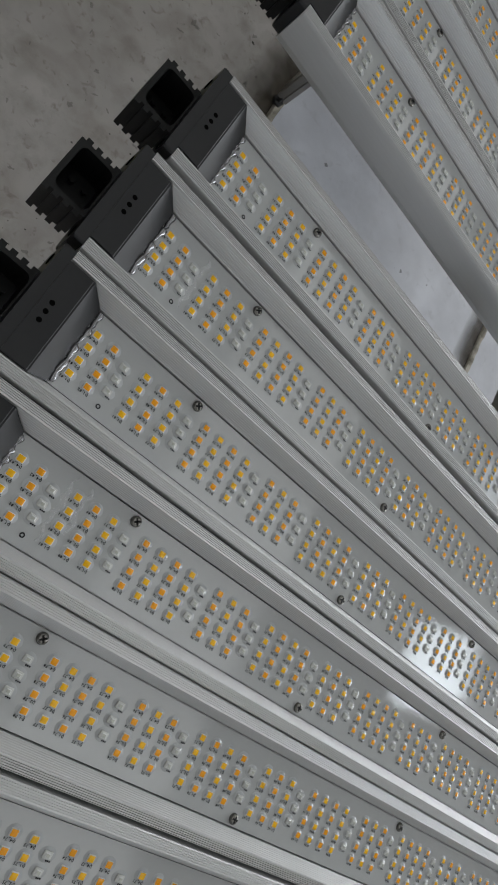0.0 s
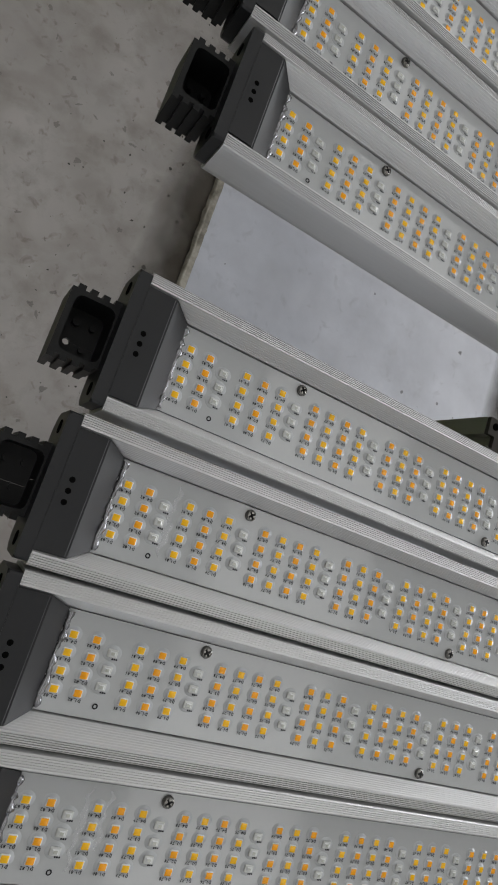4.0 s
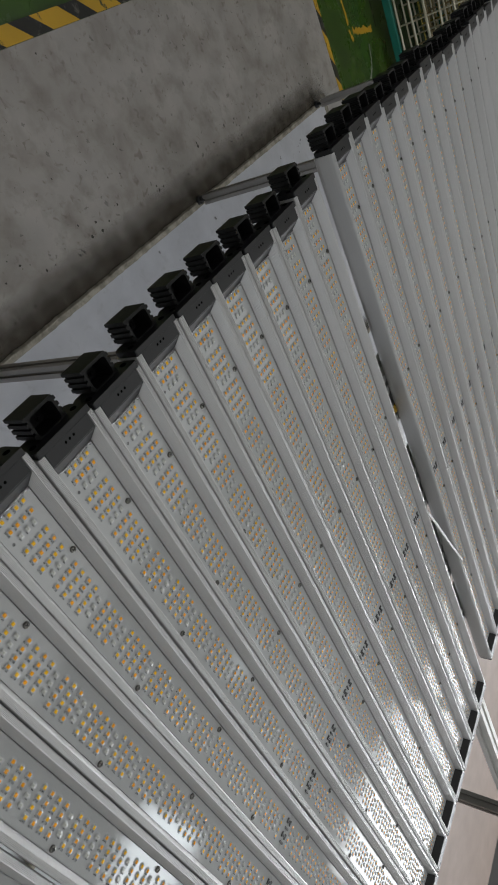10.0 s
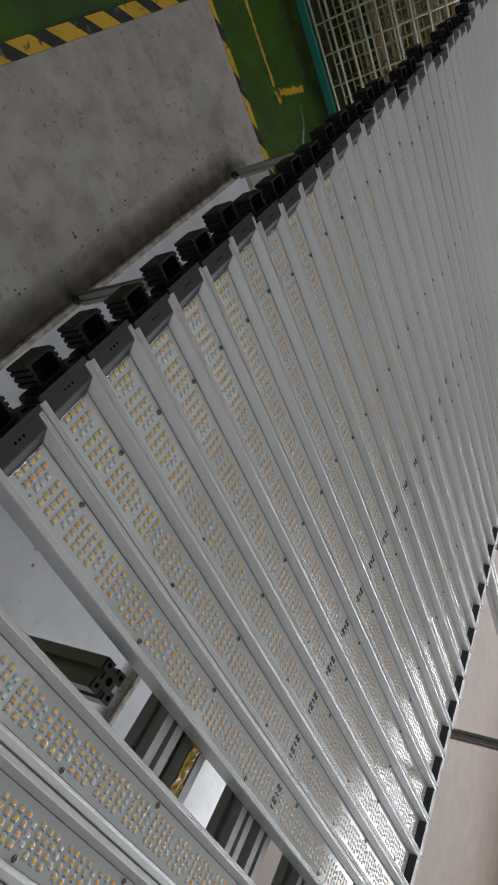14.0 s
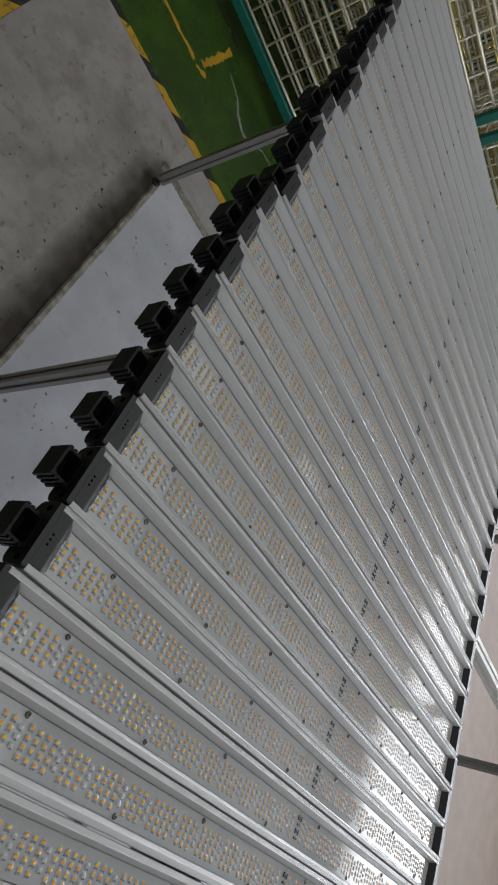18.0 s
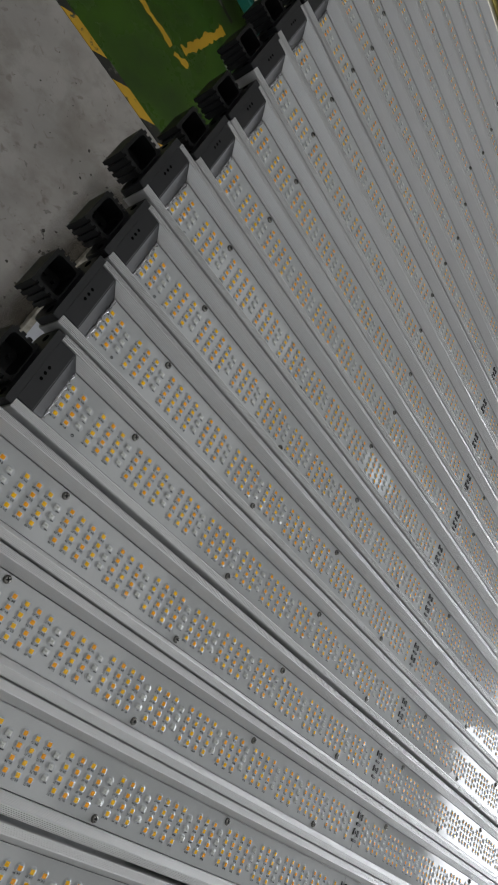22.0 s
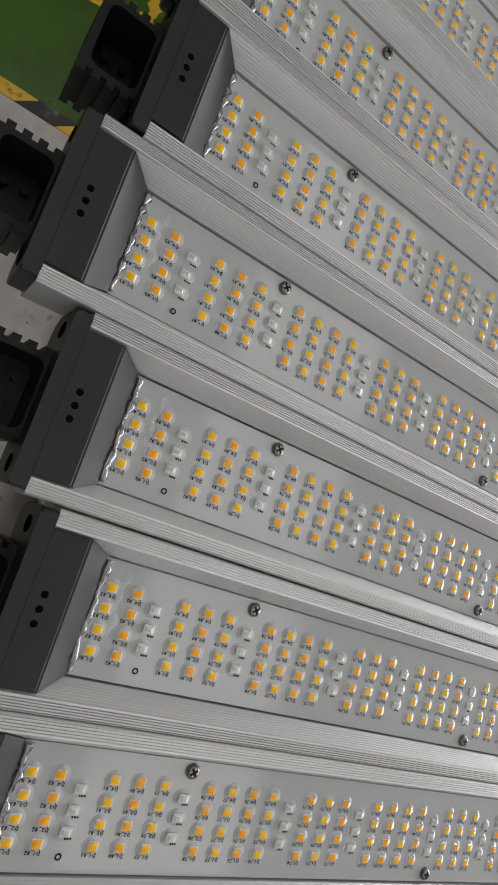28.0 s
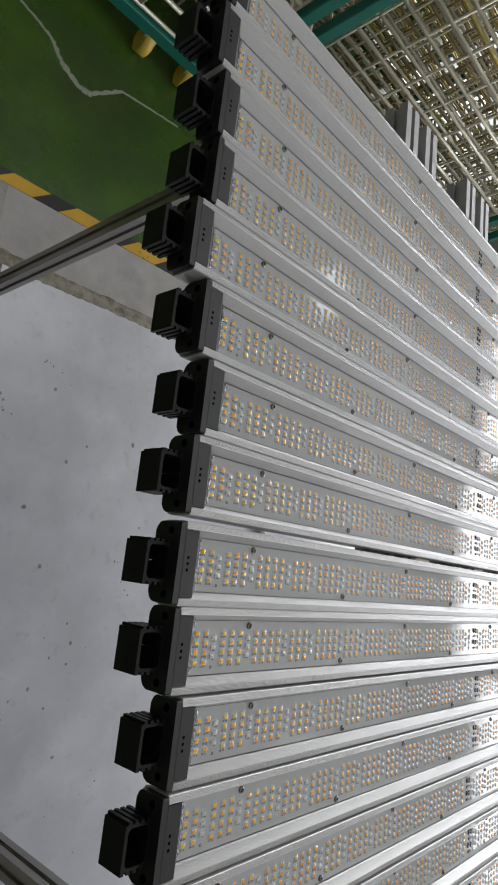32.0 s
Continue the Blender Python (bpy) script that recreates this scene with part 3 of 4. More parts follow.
def extrusion_outline():
    right = [(0.0, -0.0012), (0.0170, -0.0012), (0.0170, -0.0040), (0.0182, -0.0040), (0.0182, 0.0010)]
    right += ribs((0.0186, 0.0016), (0.0220, 0.0094), 7, 0.00009, -1)
    right += [(0.0222, 0.0100)]
    right += ribs((0.0225, 0.0100), (0.0265, 0.0093), 5, 0.00050, -1)
    right += [(0.0269, 0.0088), (0.0272, 0.0072), (0.0273, 0.0050), (0.0273, -0.0100), (0.0264, -0.0135), (0.0240, -0.0158), (0.0225, -0.0160),
              (0.0060, -0.0160), (0.0055, -0.0125), (0.0, -0.0125)]
    left = [(-y, z) for y, z in right[-2:0:-1]]
    return right + left


def cap_mesh(sign):
    """The black end cap; sign -1 for the near end."""
    b2 = bmesh.new()
    s = sign
    xin, xtop, xout = (B_START - 0.0002, -0.0660, -0.0772) if s < 0 else (B_END + 0.0002, 0.8835, 0.8952)
    prof = [(xin, -0.0008), (xin, 0.0010), (xtop, 0.0098), (xout, 0.0098), (xout, -0.0155), (xin + s * 0.010, -0.0155), (xin + s * 0.010, -0.0008)]
    rows = []
    for x, z in prof:
        h = 0.0177 + max(0.0, min(1.0, (z - 0.001) / 0.009)) * 0.0042 if z > -0.0009 else 0.0145
        rows.append((b2.verts.new((x, -h, z)), b2.verts.new((x, h, z))))
    n = len(rows)
    for k in range(n):
        a, b = rows[k], rows[(k + 1) % n]
        b2.faces.new((a[0], a[1], b[1], b[0]))
    b2.faces.new([r[0] for r in rows])
    b2.faces.new([r[1] for r in rows][::-1])
    bmesh.ops.bevel(b2, geom=[e for e in b2.edges if all(abs(v.co.z - 0.0098) < 1e-5 for v in e.verts) and any(abs(v.co.x - xout) > 1e-5 for v in e.verts)],
                    offset=0.0006, segments=2, affect="EDGES")
    return fix(b2)


def rounded(w, z0, z1, r, top, n=5):
    """A plate outline in y, z: its lower corners rounded by r, its upper ones by top."""
    pts = []
    for sy, sz, rr, a0 in ((1, 1, top, 0), (-1, 1, top, 90), (-1, -1, r, 180), (1, -1, r, 270)):
        cy, cz = sy * (w - rr), (z1 - rr) if sz > 0 else (z0 + rr)
        pts += [(cy + rr * math.cos(radians(a0 + 90 * k / n)), cz + rr * math.sin(radians(a0 + 90 * k / n))) for k in range(n + 1)]
    return pts


def flange_mesh(sign):
    """The end plate behind the cap, level with its top and as wide as the housing."""
    x0, x1 = (-0.0822, -0.07722) if sign < 0 else (0.8957, 0.9000)
    b2 = extrude_profile(bmesh.new(), rounded(0.0260, -0.0150, 0.0097, 0.0056, 0.0014), x0, x1)
    bmesh.ops.bevel(b2, geom=[e for e in b2.edges if all(abs(v.co.x - (x0 if sign < 0 else x1)) < 1e-6 for v in e.verts)], offset=0.0006, segments=1, affect="EDGES")
    return fix(b2)


def socket_mesh():
    """The square plug socket: a walled box open at the top, its corners rounded inside, toothed flanks, and a bottom plate with studs."""
    b2 = bmesh.new()
    x0, x1, y0, y1, z0, z1, w, tooth = -0.1008, -0.0823, -0.0150, 0.0138, -0.0205, 0.0008, 0.0019, 0.0018
    out = []
    for y, d, xs in ((y0, 1, (x1, x0)), (y1, -1, (x0, x1))):
        n = 4
        for k in range(n):
            a, b, c = (xs[0] + (xs[1] - xs[0]) * (k + f) / n for f in (0.0, 0.42, 0.999))
            out += [(a, y + d * tooth), (b, y + d * tooth), (b, y), (c, y)]
    ix0, ix1, iy0, iy1, rad = x0 + 0.0024, x1 - 0.0008, y0 + tooth + w, y1 - tooth - w, 0.0028
    hole = []
    for cx, cy, a0 in ((ix1 - rad, iy1 - rad, 0), (ix0 + rad, iy1 - rad, 90), (ix0 + rad, iy0 + rad, 180), (ix1 - rad, iy0 + rad, 270)):
        hole += [(cx + rad * math.cos(radians(a0 + 30 * k)), cy + rad * math.sin(radians(a0 + 30 * k))) for k in range(4)]
    # the ring is cut where the opening starts, so that it is one outline
    extrude_profile(b2, out + [(x1, 0.0)] + [(hole[0][0], 0.0)] + hole + [(hole[-1][0], -0.0002), (x1, -0.0002)], z0, z1, axis=2)
    return fix(b2)


SOCKET_BASE = -0.0205


def socket_floor():
    """The bottom plate of a socket, with a round hole through it."""
    x0, x1, y0, y1 = -0.0988, -0.0827, -0.0117, 0.0105
    hx, hy, hr = x0 + 0.0046, -0.0035, 0.0014
    rim = [(hx + hr * math.cos(radians(-45 * k)), hy + hr * math.sin(radians(-45 * k))) for k in range(9)]
    plate = [(x1, hy), (x1, y1), (x0, y1), (x0, y0), (x1, y0), (x1, hy - 0.0001)]
    return fix(extrude_profile(bmesh.new(), plate + [(hx + hr, hy - 0.0001)] + rim[1:8] + [(hx + hr, hy)], SOCKET_BASE + 0.0003, SOCKET_BASE + 0.0025, axis=2))


def columns():
    """Places along the bar of the light chip columns (with their printed number) and of the clear chip columns."""
    chips, clear = [], []
    groups = [[-0.0520, -0.0433]]
    clear.append(-0.0360)
    k = 0
    while True:
        s = -0.0260 + 0.07885 * k
        groups.append([s + 0.0088 * j for j in range(3)])
        clear.append(s + 0.0255)
        groups.append([s + 0.0350 + 0.0088 * j for j in range(4)])
        clear.append(s + 0.0695)
        k += 1
        if s + 0.0789 > B_END:
            break
    out = []
    num = 83
    for g in groups:
        row = []
        for x in g:
            if x < B_END - 0.006 and not 0.4115 < x < 0.4285:
                row.append((x, max(num, 0)))
                num -= 1
        if row:
            out.append(row)
    return out, [x for x in clear if x < B_END - 0.006 and not 0.412 < x < 0.428]


GROUPS, CLEAR = columns()
LED_Y = (-0.0097, -0.0034, 0.0030, 0.0093)


THIN = ((1.0, 0.00001), (0.92, 0.00012), (0.72, 0.00017), (0.56, 0.00036))   # the coating near the caps
THICK = ((1.0, 0.00002), (0.90, 0.00017), (0.72, 0.00029), (0.56, 0.00072))  # and farther along the bar


def puddle(bm, x, y, a, b, skin, n):
    """The clear coating drawn up round a chip: a lifted rim, a shallow skin and a steep inner slope."""
    rings = []
    for f, z in skin:
        rings.append([bm.verts.new((x + f * a * math.cos(6.28319 * (k + 0.5) / n), y + f * b * math.sin(6.28319 * (k + 0.5) / n), z)) for k in range(n)])
    for p, q in zip(rings, rings[1:]):
        for k in range(n):
            fc = bm.faces.new((p[k], p[(k + 1) % n], q[(k + 1) % n], q[k]))
            fc.smooth, fc.material_index = True, 3


def chip(bm, x, y, warm, skin=THICK, n=8):
    """One light chip in its puddle of coating: a pale body under a glossy phosphor dome."""
    puddle(bm, x, y, 0.0033, 0.0029, skin, n)
    box(bm, (x - 0.00175, y - 0.00150, 0.0), (x + 0.00175, y + 0.00150, 0.00085), 0.00035, 0)
    w, h, z = 0.00136, 0.00122, 0.00086
    rings = [[bm.verts.new((x + f * a * w, y + f * b * h, z + d)) for a, b in ((-1, -0.84), (-0.84, -1), (0.84, -1), (1, -0.84), (1, 0.84), (0.84, 1), (-0.84, 1), (-1, 0.84))]
             for f, d in ((1.0, 0.0), (0.82, 0.00008))]
    top = bm.verts.new((x, y, z + 0.00014))
    for k in range(8):
        q = (k + 1) % 8
        for f in (bm.faces.new((rings[0][k], rings[0][q], rings[1][q], rings[1][k])), bm.faces.new((rings[1][k], rings[1][q], top))):
            f.material_index, f.smooth = warm, True


def clear_chip(bm, x, y, skin=THICK, n=8):
    """One clear chip: a pale rounded body with a glassy window."""
    puddle(bm, x, y, 0.0037, 0.0029, skin, n)
    box(bm, (x - 0.0020, y - 0.0015, 0.0), (x + 0.0020, y + 0.0015, 0.0010), 0.0005, 0, 2)
    w, h, z = 0.0012, 0.0009, 0.00104
    vs = [bm.verts.new((x + a * w, y + b * h, z)) for a, b in ((-1, -1), (1, -1), (1, 1), (-1, 1))]
    vt = [bm.verts.new((x + a * w * 0.6, y + b * h * 0.6, z + 0.0003)) for a, b in ((-1, -1), (1, -1), (1, 1), (-1, 1))]
    for k in range(4):
        bm.faces.new((vs[k], vs[(k + 1) % 4], vt[(k + 1) % 4], vt[k])).material_index = 1
    bm.faces.new(vt).material_index = 2


def screw_mesh():
    b2 = bmesh.new()
    n, rings = 14, []
    for r, z in ((0.0024, 0.0), (0.00245, 0.0007), (0.0021, 0.0013), (0.0013, 0.0016)):
        rings.append([b2.verts.new((r * math.cos(6.2832 * k / n), r * math.sin(6.2832 * k / n), z)) for k in range(n)])
    for a, b in zip(rings, rings[1:]):
        for k in range(n):
            b2.faces.new((a[k], a[(k + 1) % n], b[(k + 1) % n], b[k])).smooth = True
    b2.faces.new(rings[-1])
    # flat black strips paint the shade of the cross recess on the head
    for a in (35, 125):
        c, s = math.cos(radians(a)), math.sin(radians(a))
        vs = [b2.verts.new((c * u - s * v, s * u + c * v, 0.00166)) for u, v in ((-0.0015, -0.0004), (0.0015, -0.0004), (0.0015, 0.0004), (-0.0015, 0.0004))]
        b2.faces.new(vs).material_index = 1
    return fix(b2)


def print_mesh():
    """Printed chip numbers and small marks on the board."""
    b2 = bmesh.new()
    z = 0.00030
    for row in GROUPS:
        for x, num in row:
            for j, y in enumerate(LED_Y):
                if x > 0.17:
                    for q in (-0.0016, -0.0006, 0.0005, 0.0012):
                        vs = [b2.verts.new((x + q + a, y - 0.0026 + b, z)) for a, b in ((0, -0.00048), (0.0005, -0.00048), (0.0005, 0.00048), (0, 0.00048))]
                        b2.faces.new(vs)
                    continue
                write(b2, "D%d_%02d" % (j + 1, num), x - 0.0003, y - 0.00262, z, 0.00160)
                vs = [b2.verts.new((x + 0.0016 + 0.0002 * math.cos(1.0472 * k), y - 0.0017 + 0.0002 * math.sin(1.0472 * k), z)) for k in range(6)]
                b2.faces.new(vs)
    for x in CLEAR:
        for y in (-0.0060, 0.0, 0.0060):
            for k in range(3):
                q = x + 0.0004 + 0.0008 * k
                vs = [b2.verts.new(p) for p in ((q, y - 0.0023, z), (q + 0.0006, y - 0.0023, z), (q + 0.0006, y - 0.0017, z), (q, y - 0.0017, z))]
                b2.faces.new(vs)
    n = 16
    a = [b2.verts.new((-0.0355 + 0.00105 * math.cos(6.2832 * k / n), -0.0130 + 0.00105 * math.sin(6.2832 * k / n), z)) for k in range(n)]
    b = [b2.verts.new((-0.0355 + 0.00055 * math.cos(6.2832 * k / n), -0.0130 + 0.00055 * math.sin(6.2832 * k / n), z)) for k in range(n)]
    for k in range(n):
        b2.faces.new((a[k], a[(k + 1) % n], b[(k + 1) % n], b[k]))
    return fix(b2)


def glue_mesh(x, seed):
    """A wavy bead of clear silicone between cap and board."""
    rng = random.Random(seed)
    b2 = bmesh.new()
    n, rows, drift = 24, [], 0.0
    for k in range(n + 1):
        y = -0.0168 + 0.0336 * k / n
        drift = 0.8 * drift + rng.uniform(-0.0003, 0.0003)
        r = 0.0005 + 0.0017 * rng.random() ** 1.5
        rows.append([b2.verts.new((x + drift + r * math.cos(a), y, 0.0002 + rng.uniform(0.85, 1.15) * r * math.sin(a))) for a in (0, 0.7, 1.4, 2.1, 2.8)])
    for a, b in zip(rows, rows[1:]):
        for k in range(4):
            b2.faces.new((a[k], b[k], b[k + 1], a[k + 1])).smooth = True
    return fix(b2)


def meniscus_mesh(seed, places):
    """Clear coating that has run across the board: wavy low ridges, scalloped round the chips, each at its place along the bar."""
    rng = random.Random(seed)
    b2 = bmesh.new()
    for x0 in places:
        n, rows = 60, []
        u, v, side = rng.uniform(-0.0004, 0.0004), rng.uniform(0, 3.1), rng.choice((-1, 1))
        lo, hi = rng.choice(((-0.0150, 0.0150), (-0.0125, 0.0155), (-0.0155, 0.0040), (-0.0050, 0.0155)))
        for k in range(n + 1):
            y = lo + (hi - lo) * k / n
            x = x0 + u + side * 0.0013 * abs(math.sin((y - 0.0002) * math.pi / 0.0063)) + 0.0005 * math.sin(y * 420 + v)
            fade = min(1.0, 6.0 * k / n, 6.0 * (n - k) / n)
            w = (0.00075 + 0.0008 * (0.5 + 0.5 * math.sin(y * 310 + v))) * (0.3 + 0.7 * fade)
            rows.append([b2.verts.new((x + f * w, y, 0.00003 + 0.00024 * fade * g)) for f, g in ((-1, 0), (-0.6, 0.7), (0, 1), (0.6, 0.7), (1, 0))])
        for p, q in zip(rows, rows[1:]):
            for k in range(4):
                b2.faces.new((p[k], p[k + 1], q[k + 1], q[k])).smooth = True
    return fix(b2)


SHARED = {}


def once(name, make, mats):
    if name not in SHARED:
        SHARED[name] = mesh_of(name.rstrip("0123456789"), make(), mats)
    return SHARED[name]


def one_chip(warm):
    b2 = bmesh.new()
    chip(b2, 0.0, 0.0, warm, THIN, 14)
    return fix(b2)


def one_clear():
    b2 = bmesh.new()
    clear_chip(b2, 0.0, 0.0, THIN, 14)
    return fix(b2)


def lamp_bar(near):
    """A lamp bar; near: the chips of its first stretch are pieces of their own."""
    bar = thing("led_light_bar", "silver aluminium LED light bar with black end caps, lying face up", "light bar", "light bars on the table")
    ex = part("housing", fix(extrude_profile(bmesh.new(), extrusion_outline(), X_START, X_END)), ALU, bar, "ribbed aluminium channel")
    for a, b in ((B_START, 0.4186), (0.4191, B_END)):
        part("board", bx((a, -0.0176, -0.0012), (b, 0.0176, 0.0)), BOARD, bar, "white circuit board")
    for s in (-1, 1):
        cp = part("end_cap", cap_mesh(s), CAP, bar)
        part("flange", flange_mesh(s), CAP, cp)
        if s < 0:
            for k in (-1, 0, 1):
                # a flat black disc paints the shade in each vent hole
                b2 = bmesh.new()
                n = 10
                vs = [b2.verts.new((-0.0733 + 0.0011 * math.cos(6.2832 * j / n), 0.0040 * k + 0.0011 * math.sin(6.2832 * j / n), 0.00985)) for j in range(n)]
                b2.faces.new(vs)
                part("vent_hole", fix(b2), HOLE_SHADE, cp)
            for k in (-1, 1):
                # the screw holes are thin black discs too, with no depth
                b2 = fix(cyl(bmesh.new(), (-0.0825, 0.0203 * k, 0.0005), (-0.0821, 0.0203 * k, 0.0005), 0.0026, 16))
                part("screw_hole", b2, HOLE_SHADE, cp)
    sock = part("plug_socket", socket_mesh(), SOCKET, bar)
    part("base_plate", socket_floor(), SOCKET, sock)
    for sx, sy, rr in ((-0.0880, -0.005, 0.0013), (-0.0935, 0.0045, 0.0015), (-0.0870, 0.0045, 0.0013)):
        part("stud", fix(cyl(bmesh.new(), (sx, sy, SOCKET_BASE + 0.0025), (sx, sy, SOCKET_BASE + 0.0055), rr, 8)), SOCKET, sock)
    clip = part("end_clip", bx((0.9001, -0.0150, -0.0120), (0.9062, 0.0120, 0.0050), 0.0008), SOCKET, bar)
    part("clip_lug", bx((0.9001, 0.0165, -0.0100), (0.9050, 0.0215, 0.0060), 0.0006), SOCKET, clip)
    tagged(part("printing", once("printing", print_mesh, INK), None, bar), kind="stuff")
    split = 0.165 if near else 0.090
    b2, b3 = bmesh.new(), bmesh.new()
    for row in GROUPS:
        for x, num in row:
            for y in LED_Y:
                warm = 1 + (num % 2 == 0)
                if x < split:
                    part("light_chip", once("light_chip%d" % warm, lambda: one_chip(warm), [CHIP, PHOS_A, PHOS_B, COAT]), None, bar).location = (x, y, 0)
                else:
                    chip(b2, x, y, warm)
    for x in CLEAR:
        for y in (-0.0060, 0.0, 0.0060):
            if x < split:
                part("clear_chip", once("clear_chip", one_clear, [GLASSY, LENS, DIE, COAT]), None, bar).location = (x, y, 0)
            else:
                clear_chip(b3, x, y)
    tagged(part("light_chip_row", mesh_of("light_chip_row", fix(b2), [CHIP, PHOS_A, PHOS_B, COAT]), None, bar, "rows of small yellow and orange light chips"), kind="stuff")
    tagged(part("clear_chip_row", mesh_of("clear_chip_row", fix(b3), [GLASSY, LENS, DIE, COAT]), None, bar, "small clear chips between the yellow ones"), kind="stuff")
    sm = once("screw", screw_mesh, [STEEL, RECESS_SHADE])
    for k, x in enumerate((0.0, 0.1246, 0.2393, 0.350, 0.469, 0.5787, 0.6934, 0.818)):
        sc = part("screw", sm, None, bar)
        sc.location, sc.rotation_euler = (x, 0.0144 if k % 2 == 0 else -0.0144, 0.0), (0, 0, k * 0.9)
    for y0 in (0.0068, -0.0066):
        for x, y, w, h in ((0.4152, 0.0034, 0.0024, 0.0052), (0.4222, 0.0030, 0.0024, 0.0052), (0.4187, 0.0032, 0.0032, 0.0024), (0.4187, -0.0034, 0.0072, 0.0022)):
            part("board_link", bx((x - w / 2, y0 + y - h / 2, 0.0), (x + w / 2, y0 + y + h / 2, 0.0012), 0.0003), LINK, bar)
    return bar


BARS = [  # place along the row, shift of the near end
    (-0.4214, -0.0120), (-0.3658, -0.0060), (-0.3102, -0.0100), (-0.2546, -0.0145), (-0.2000, -0.0074),
    (-0.1445, -0.0117), (-0.0889, -0.0119), (-0.0317, -0.0071), (0.0820, -0.0005), (0.1375, -0.0083),
    (0.1940, -0.0011), (0.2505, -0.0011), (0.3058, 0.0068), (0.3622, 0.0086), (0.4177, 0.0047),
    (0.4723, -0.0047), (0.5282, 0.0052), (0.5830, 0.0084), (0.6383, 0.0029), (0.6944, 0.0047),
    (0.7485, 0.0056), (0.8044, 0.0072), (0.8599, 0.0084), (0.9150, 0.0014), (1.0186, -0.0039),
    (1.0729, -0.0078), (1.1270, -0.0067), (1.1811, -0.0007), (1.2353, -0.0023), (1.2911, 0.0004),
    (1.3467, -0.0032), (1.4032, 0.0057), (1.4575, 0.0078), (1.5128, 0.0054), (1.5691, 0.0074),
    (1.6244, 0.0023), (1.6808, 0.0017), (1.7376, 0.0059), (1.7924, -0.0004), (1.8476, 0.0009),
    (1.9053, 0.0184), (1.9612, 0.0101), (2.0175, 0.0095), (2.0738, -0.0003), (2.1298, 0.0147),
    (2.1856, 0.0163), (2.2417, 0.0053), (2.2958, 0.0015), (2.3539, 0.0028), (2.4082, 0.0069),
    (2.4630, -0.0040), (2.5173, -0.0217), (2.5719, -0.0097), (2.6264, -0.0121), (2.6805, -0.0205),
    (2.7346, -0.0155),
]
NEAR = [k for k in range(len(BARS)) if 2 <= k <= 9 or 45 <= k <= 53]
models = {True: lamp_bar(True), False: lamp_bar(False)}
free = dict(models)
lamp_bars = []
lean = random.Random(21)
for k, (y, dx) in enumerate(BARS):
    near, m = k in NEAR, pose(dx, y, TOP, lean.uniform(-0.45, 0.45), 0, 0)
    if near in free:
        b = free.pop(near)
        b.matrix_basis = m
    else:
        b = copy_thing(models[near], m)
    lamp_bars.append(b)
rng = random.Random(8)
FILMED = {3: 0, 4: 2, 6: 0, 49: 3, 50: 1, 51: 3}  # bars on which the coating has run
beads = [mesh_of("sealant", glue_mesh(B_START + 0.0005, 70 + k), GLUE) for k in range(5)]
coats = [mesh_of("coating_film", meniscus_mesh(40 + k, r), FILM) for k, r in enumerate(((-0.0310,), (-0.0545, -0.0470), (-0.0310, -0.0215), (-0.0472,)))]
for k, b in enumerate(lamp_bars):
    part("sealant", rng.choice(beads), None, b, "clear silicone bead")
    if k in FILMED:
        tagged(part("coating_film", coats[FILMED[k]], None, b, "clear coating pooled round the chips"), kind="stuff")

# ---------------------------------------------------------------- wire cage trolleys


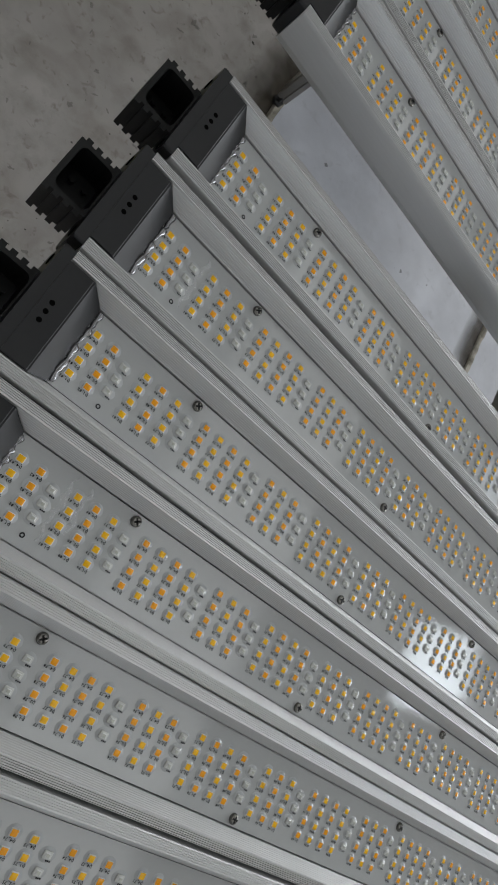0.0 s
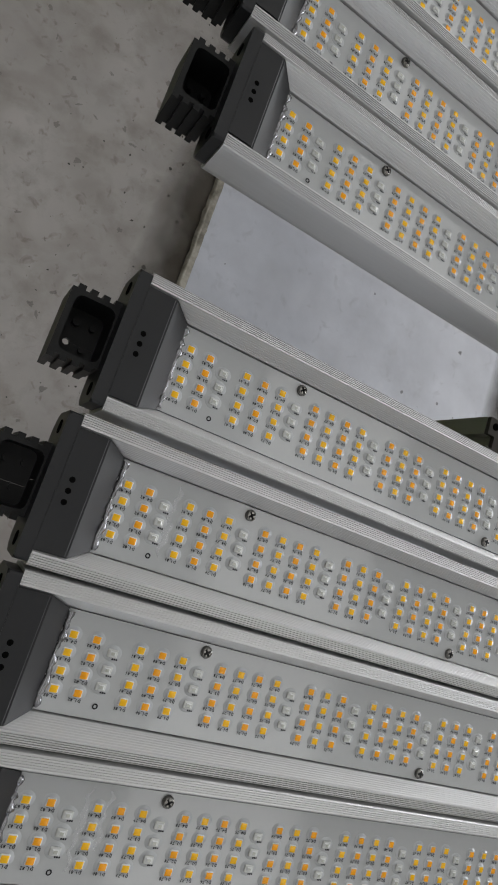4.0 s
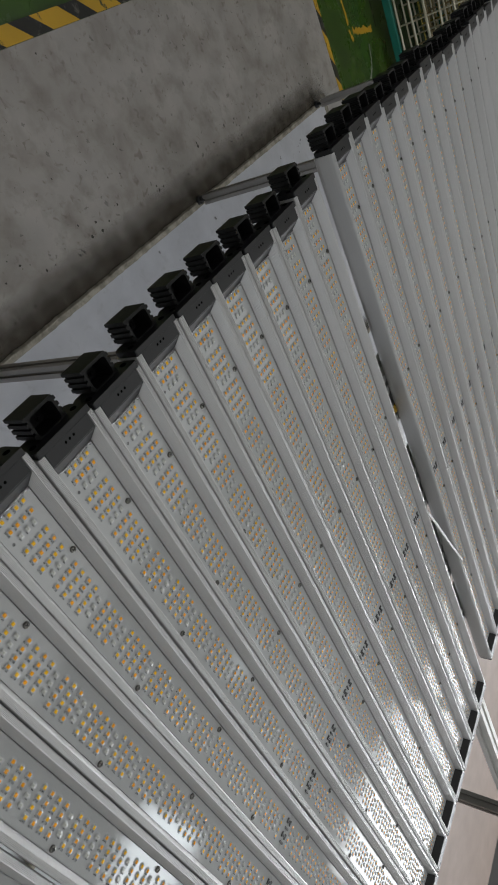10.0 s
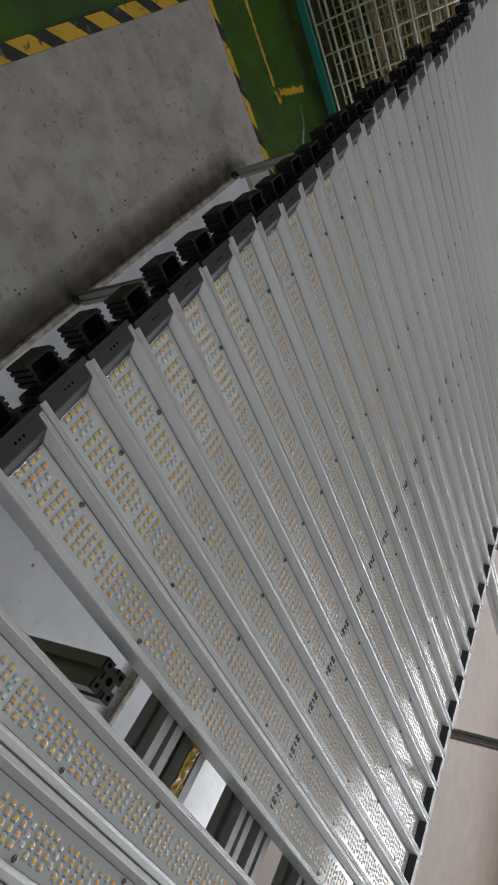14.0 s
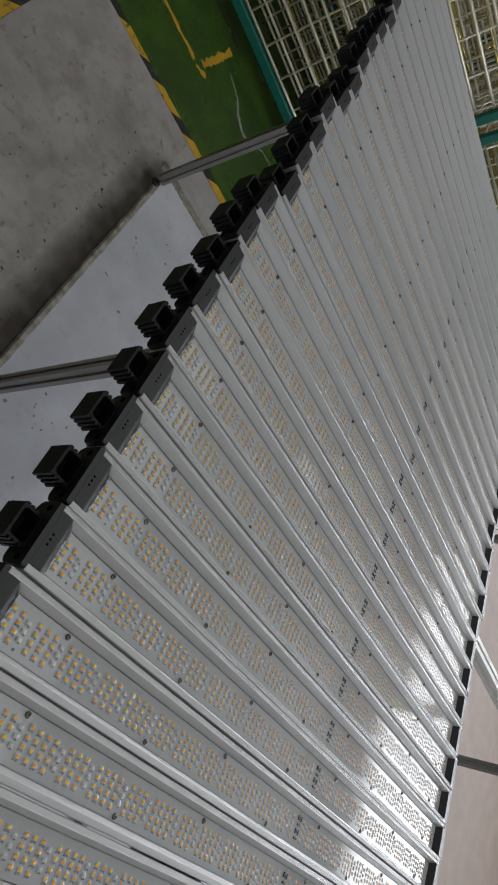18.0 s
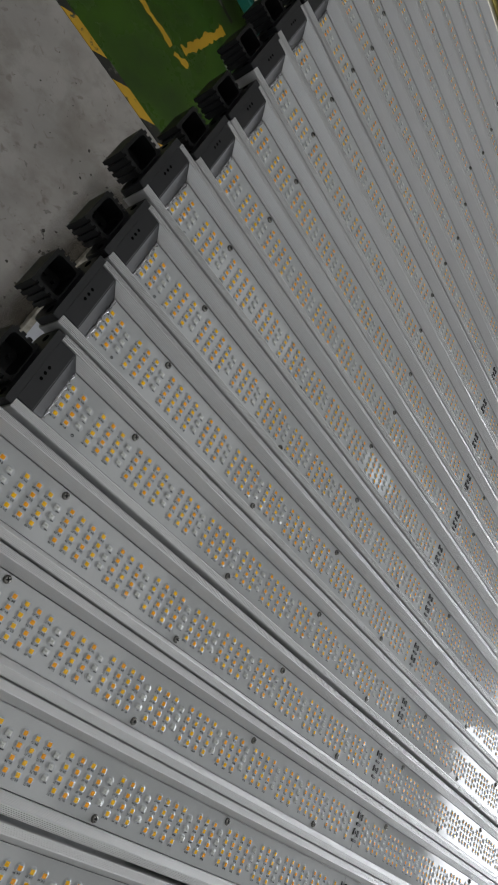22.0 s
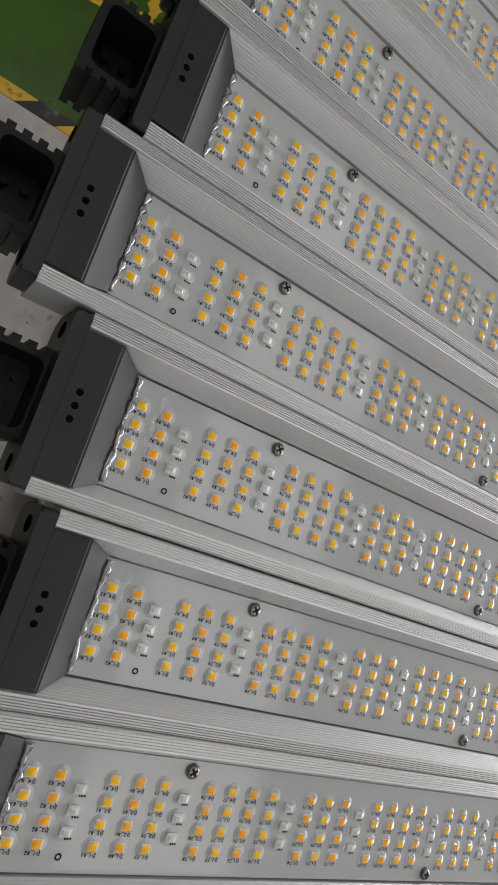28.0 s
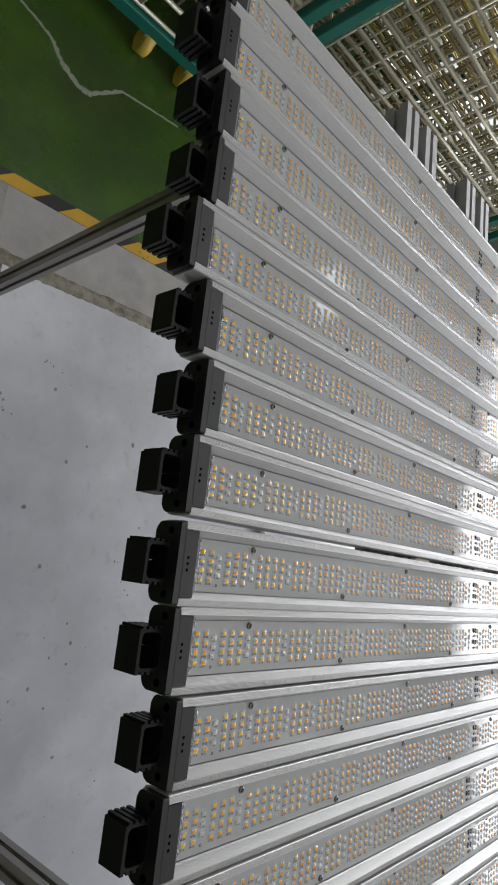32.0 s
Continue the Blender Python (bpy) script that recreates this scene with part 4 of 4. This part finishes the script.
def cage(x0, x1, y0, y1, h, seed, label):
    rng = random.Random(seed)
    c = thing("wire_cage_trolley", label, "trolley", "cage trolleys")
    z0 = 0.06
    for x in (x0, x1):
        for y in (y0, y1):
            part("post", fix(bx((x - 0.016, y - 0.016, z0), (x + 0.016, y + 0.016, h), 0.003)), TEAL, c)
    for z in (z0 + 0.02, h - 0.02):
        for y in (y0, y1):
            part("rail", fix(bx((x0 + 0.0165, y - 0.013, z - 0.018), (x1 - 0.0165, y + 0.013, z + 0.018), 0.003)), TEAL, c)
        for x in (x0, x1):
            part("rail", fix(bx((x - 0.013, y0 + 0.0165, z - 0.018), (x + 0.013, y1 - 0.0165, z + 0.018), 0.003)), TEAL, c)
    for x in (x0 + 0.06, x1 - 0.19, x1 - 0.05):
        for y in (y0 - 0.004, y1 - 0.05):
            w = part("caster", fix(cyl(bmesh.new(), (x - 0.014, y, 0.0345), (x + 0.014, y, 0.0345), 0.0335, 20)), TYRE, c)
            part("caster_fork", fix(bx((x - 0.019, y - 0.012, 0.052), (x + 0.019, y + 0.012, 0.0655), 0.002)), ALU_DULL, w)

    def panel(name, fn, su, sv, nu, nv, mat_, r):
        b2 = bmesh.new()
        for k in range(nu + 1):
            j = rng.uniform(-0.003, 0.003)
            cyl(b2, fn(su * k / nu + j, 0), fn(su * k / nu + j, sv), r, 5)
        for k in range(nv + 1):
            cyl(b2, fn(0, sv * k / nv), fn(su, sv * k / nv), r * 1.3, 5)
        return part(name, fix(b2), mat_, c)

    W, D, H = x1 - x0 - 0.06, y1 - y0 - 0.06, h - z0 - 0.10
    panel("mesh_panel", lambda u, v: (x0 + 0.03 + u, y0, z0 + 0.05 + v), W, H, int(W / 0.105), int(H / 0.060), WIRE, 0.0042)
    panel("mesh_panel", lambda u, v: (x0 + 0.03 + u, y1, z0 + 0.05 + v), W, H, int(W / 0.105), int(H / 0.060), WIRE, 0.0042)
    panel("mesh_panel", lambda u, v: (x0, y0 + 0.03 + u, z0 + 0.05 + v), D, H, int(D / 0.105), int(H / 0.060), WIRE, 0.0042)
    panel("mesh_panel", lambda u, v: (x1, y0 + 0.03 + u, z0 + 0.05 + v), D, H, int(D / 0.105), int(H / 0.060), WIRE, 0.0042)
    # long bright rods of the folded racks, lying side by side in layers
    for k in range(27):
        layer, row = divmod(k, 9)
        yy, zz = y0 + 0.06 + row * (y1 - y0 - 0.12) / 8 + rng.uniform(-0.015, 0.015), h - 0.02 - 0.13 * layer + rng.uniform(-0.02, 0.01)
        xa, xb = x0 + rng.uniform(0.02, 0.12), x1 - rng.uniform(0.02, 0.12)
        part("rack_rod", fix(cyl(bmesh.new(), (xa, yy, zz), (xb, yy + rng.uniform(-0.012, 0.012), zz + rng.uniform(-0.03, 0.03)), rng.choice((0.003, 0.004, 0.005)), 8)),
             rng.choice((BRASSY, BRASSY, WIRE)), c)
    # shelves of mesh inside, tipped a little
    for k in range(8):
        yy = y0 + 0.07 + k * (y1 - y0 - 0.12) / 8
        t = rng.uniform(-0.05, 0.05)
        panel("mesh_shelf", lambda u, v, yy=yy, t=t: (x0 + 0.04 + u, yy + t * v, z0 + 0.06 + v), W - 0.02, H - 0.02,
              int(W / rng.uniform(0.09, 0.14)), int(H / rng.uniform(0.05, 0.09)), (WIRE, TARNISHED, WIRE, BRASSY)[k % 4], 0.0038)
    return c


cage(-0.42, 0.58, 3.60, 4.30, 0.98, 1, "teal-framed wire mesh cage trolley on yellow casters")
cage(0.66, 1.66, 3.62, 4.32, 0.98, 2, "teal-framed wire mesh cage trolley standing beside another")
cage(1.74, 2.74, 3.60, 4.30, 0.98, 3, "teal-framed wire mesh cage trolley standing in a row")
cage(-0.42, 0.58, 4.45, 5.15, 0.98, 4, "teal-framed wire mesh cage trolley in the second row")
cage(0.66, 1.66, 4.45, 5.15, 0.98, 5, "teal-framed wire mesh cage trolley in the second row")


# ---------------------------------------------------------------- loose things in the gap between the bars


def ribbon(points, w, h, z, dz=0.0):
    """A flat strip laid through points in the plan."""
    pts = [Vector((x, y, 0)) for x, y in points]
    b2, rows = bmesh.new(), []
    for k, p in enumerate(pts):
        d = (pts[min(k + 1, len(pts) - 1)] - pts[max(k - 1, 0)]).normalized()
        s = Vector((-d.y, d.x, 0)) * (w / 2)
        lift = z + dz * math.sin(math.pi * k / (len(pts) - 1))
        rows.append([b2.verts.new((p.x + f * s.x, p.y + f * s.y, lift + g)) for f, g in ((-1, 0), (1, 0), (1, h), (-1, h))])
    for a, b in zip(rows, rows[1:]):
        for k in range(4):
            b2.faces.new((a[k], a[(k + 1) % 4], b[(k + 1) % 4], b[k]))
    b2.faces.new(rows[0])
    b2.faces.new(rows[-1][::-1])
    return fix(b2)


tagged(new("plastic_strip", mesh_of("plastic_strip", ribbon([(0.428 + 0.0175 * k, 0.938 + 0.0058 * k + 0.0004 * math.sin(k * 0.8)) for k in range(11)], 0.0038, 0.0012, TOP + 0.0103), WHITEP)),
       "thin white plastic strip lying across two light bars", "strip")
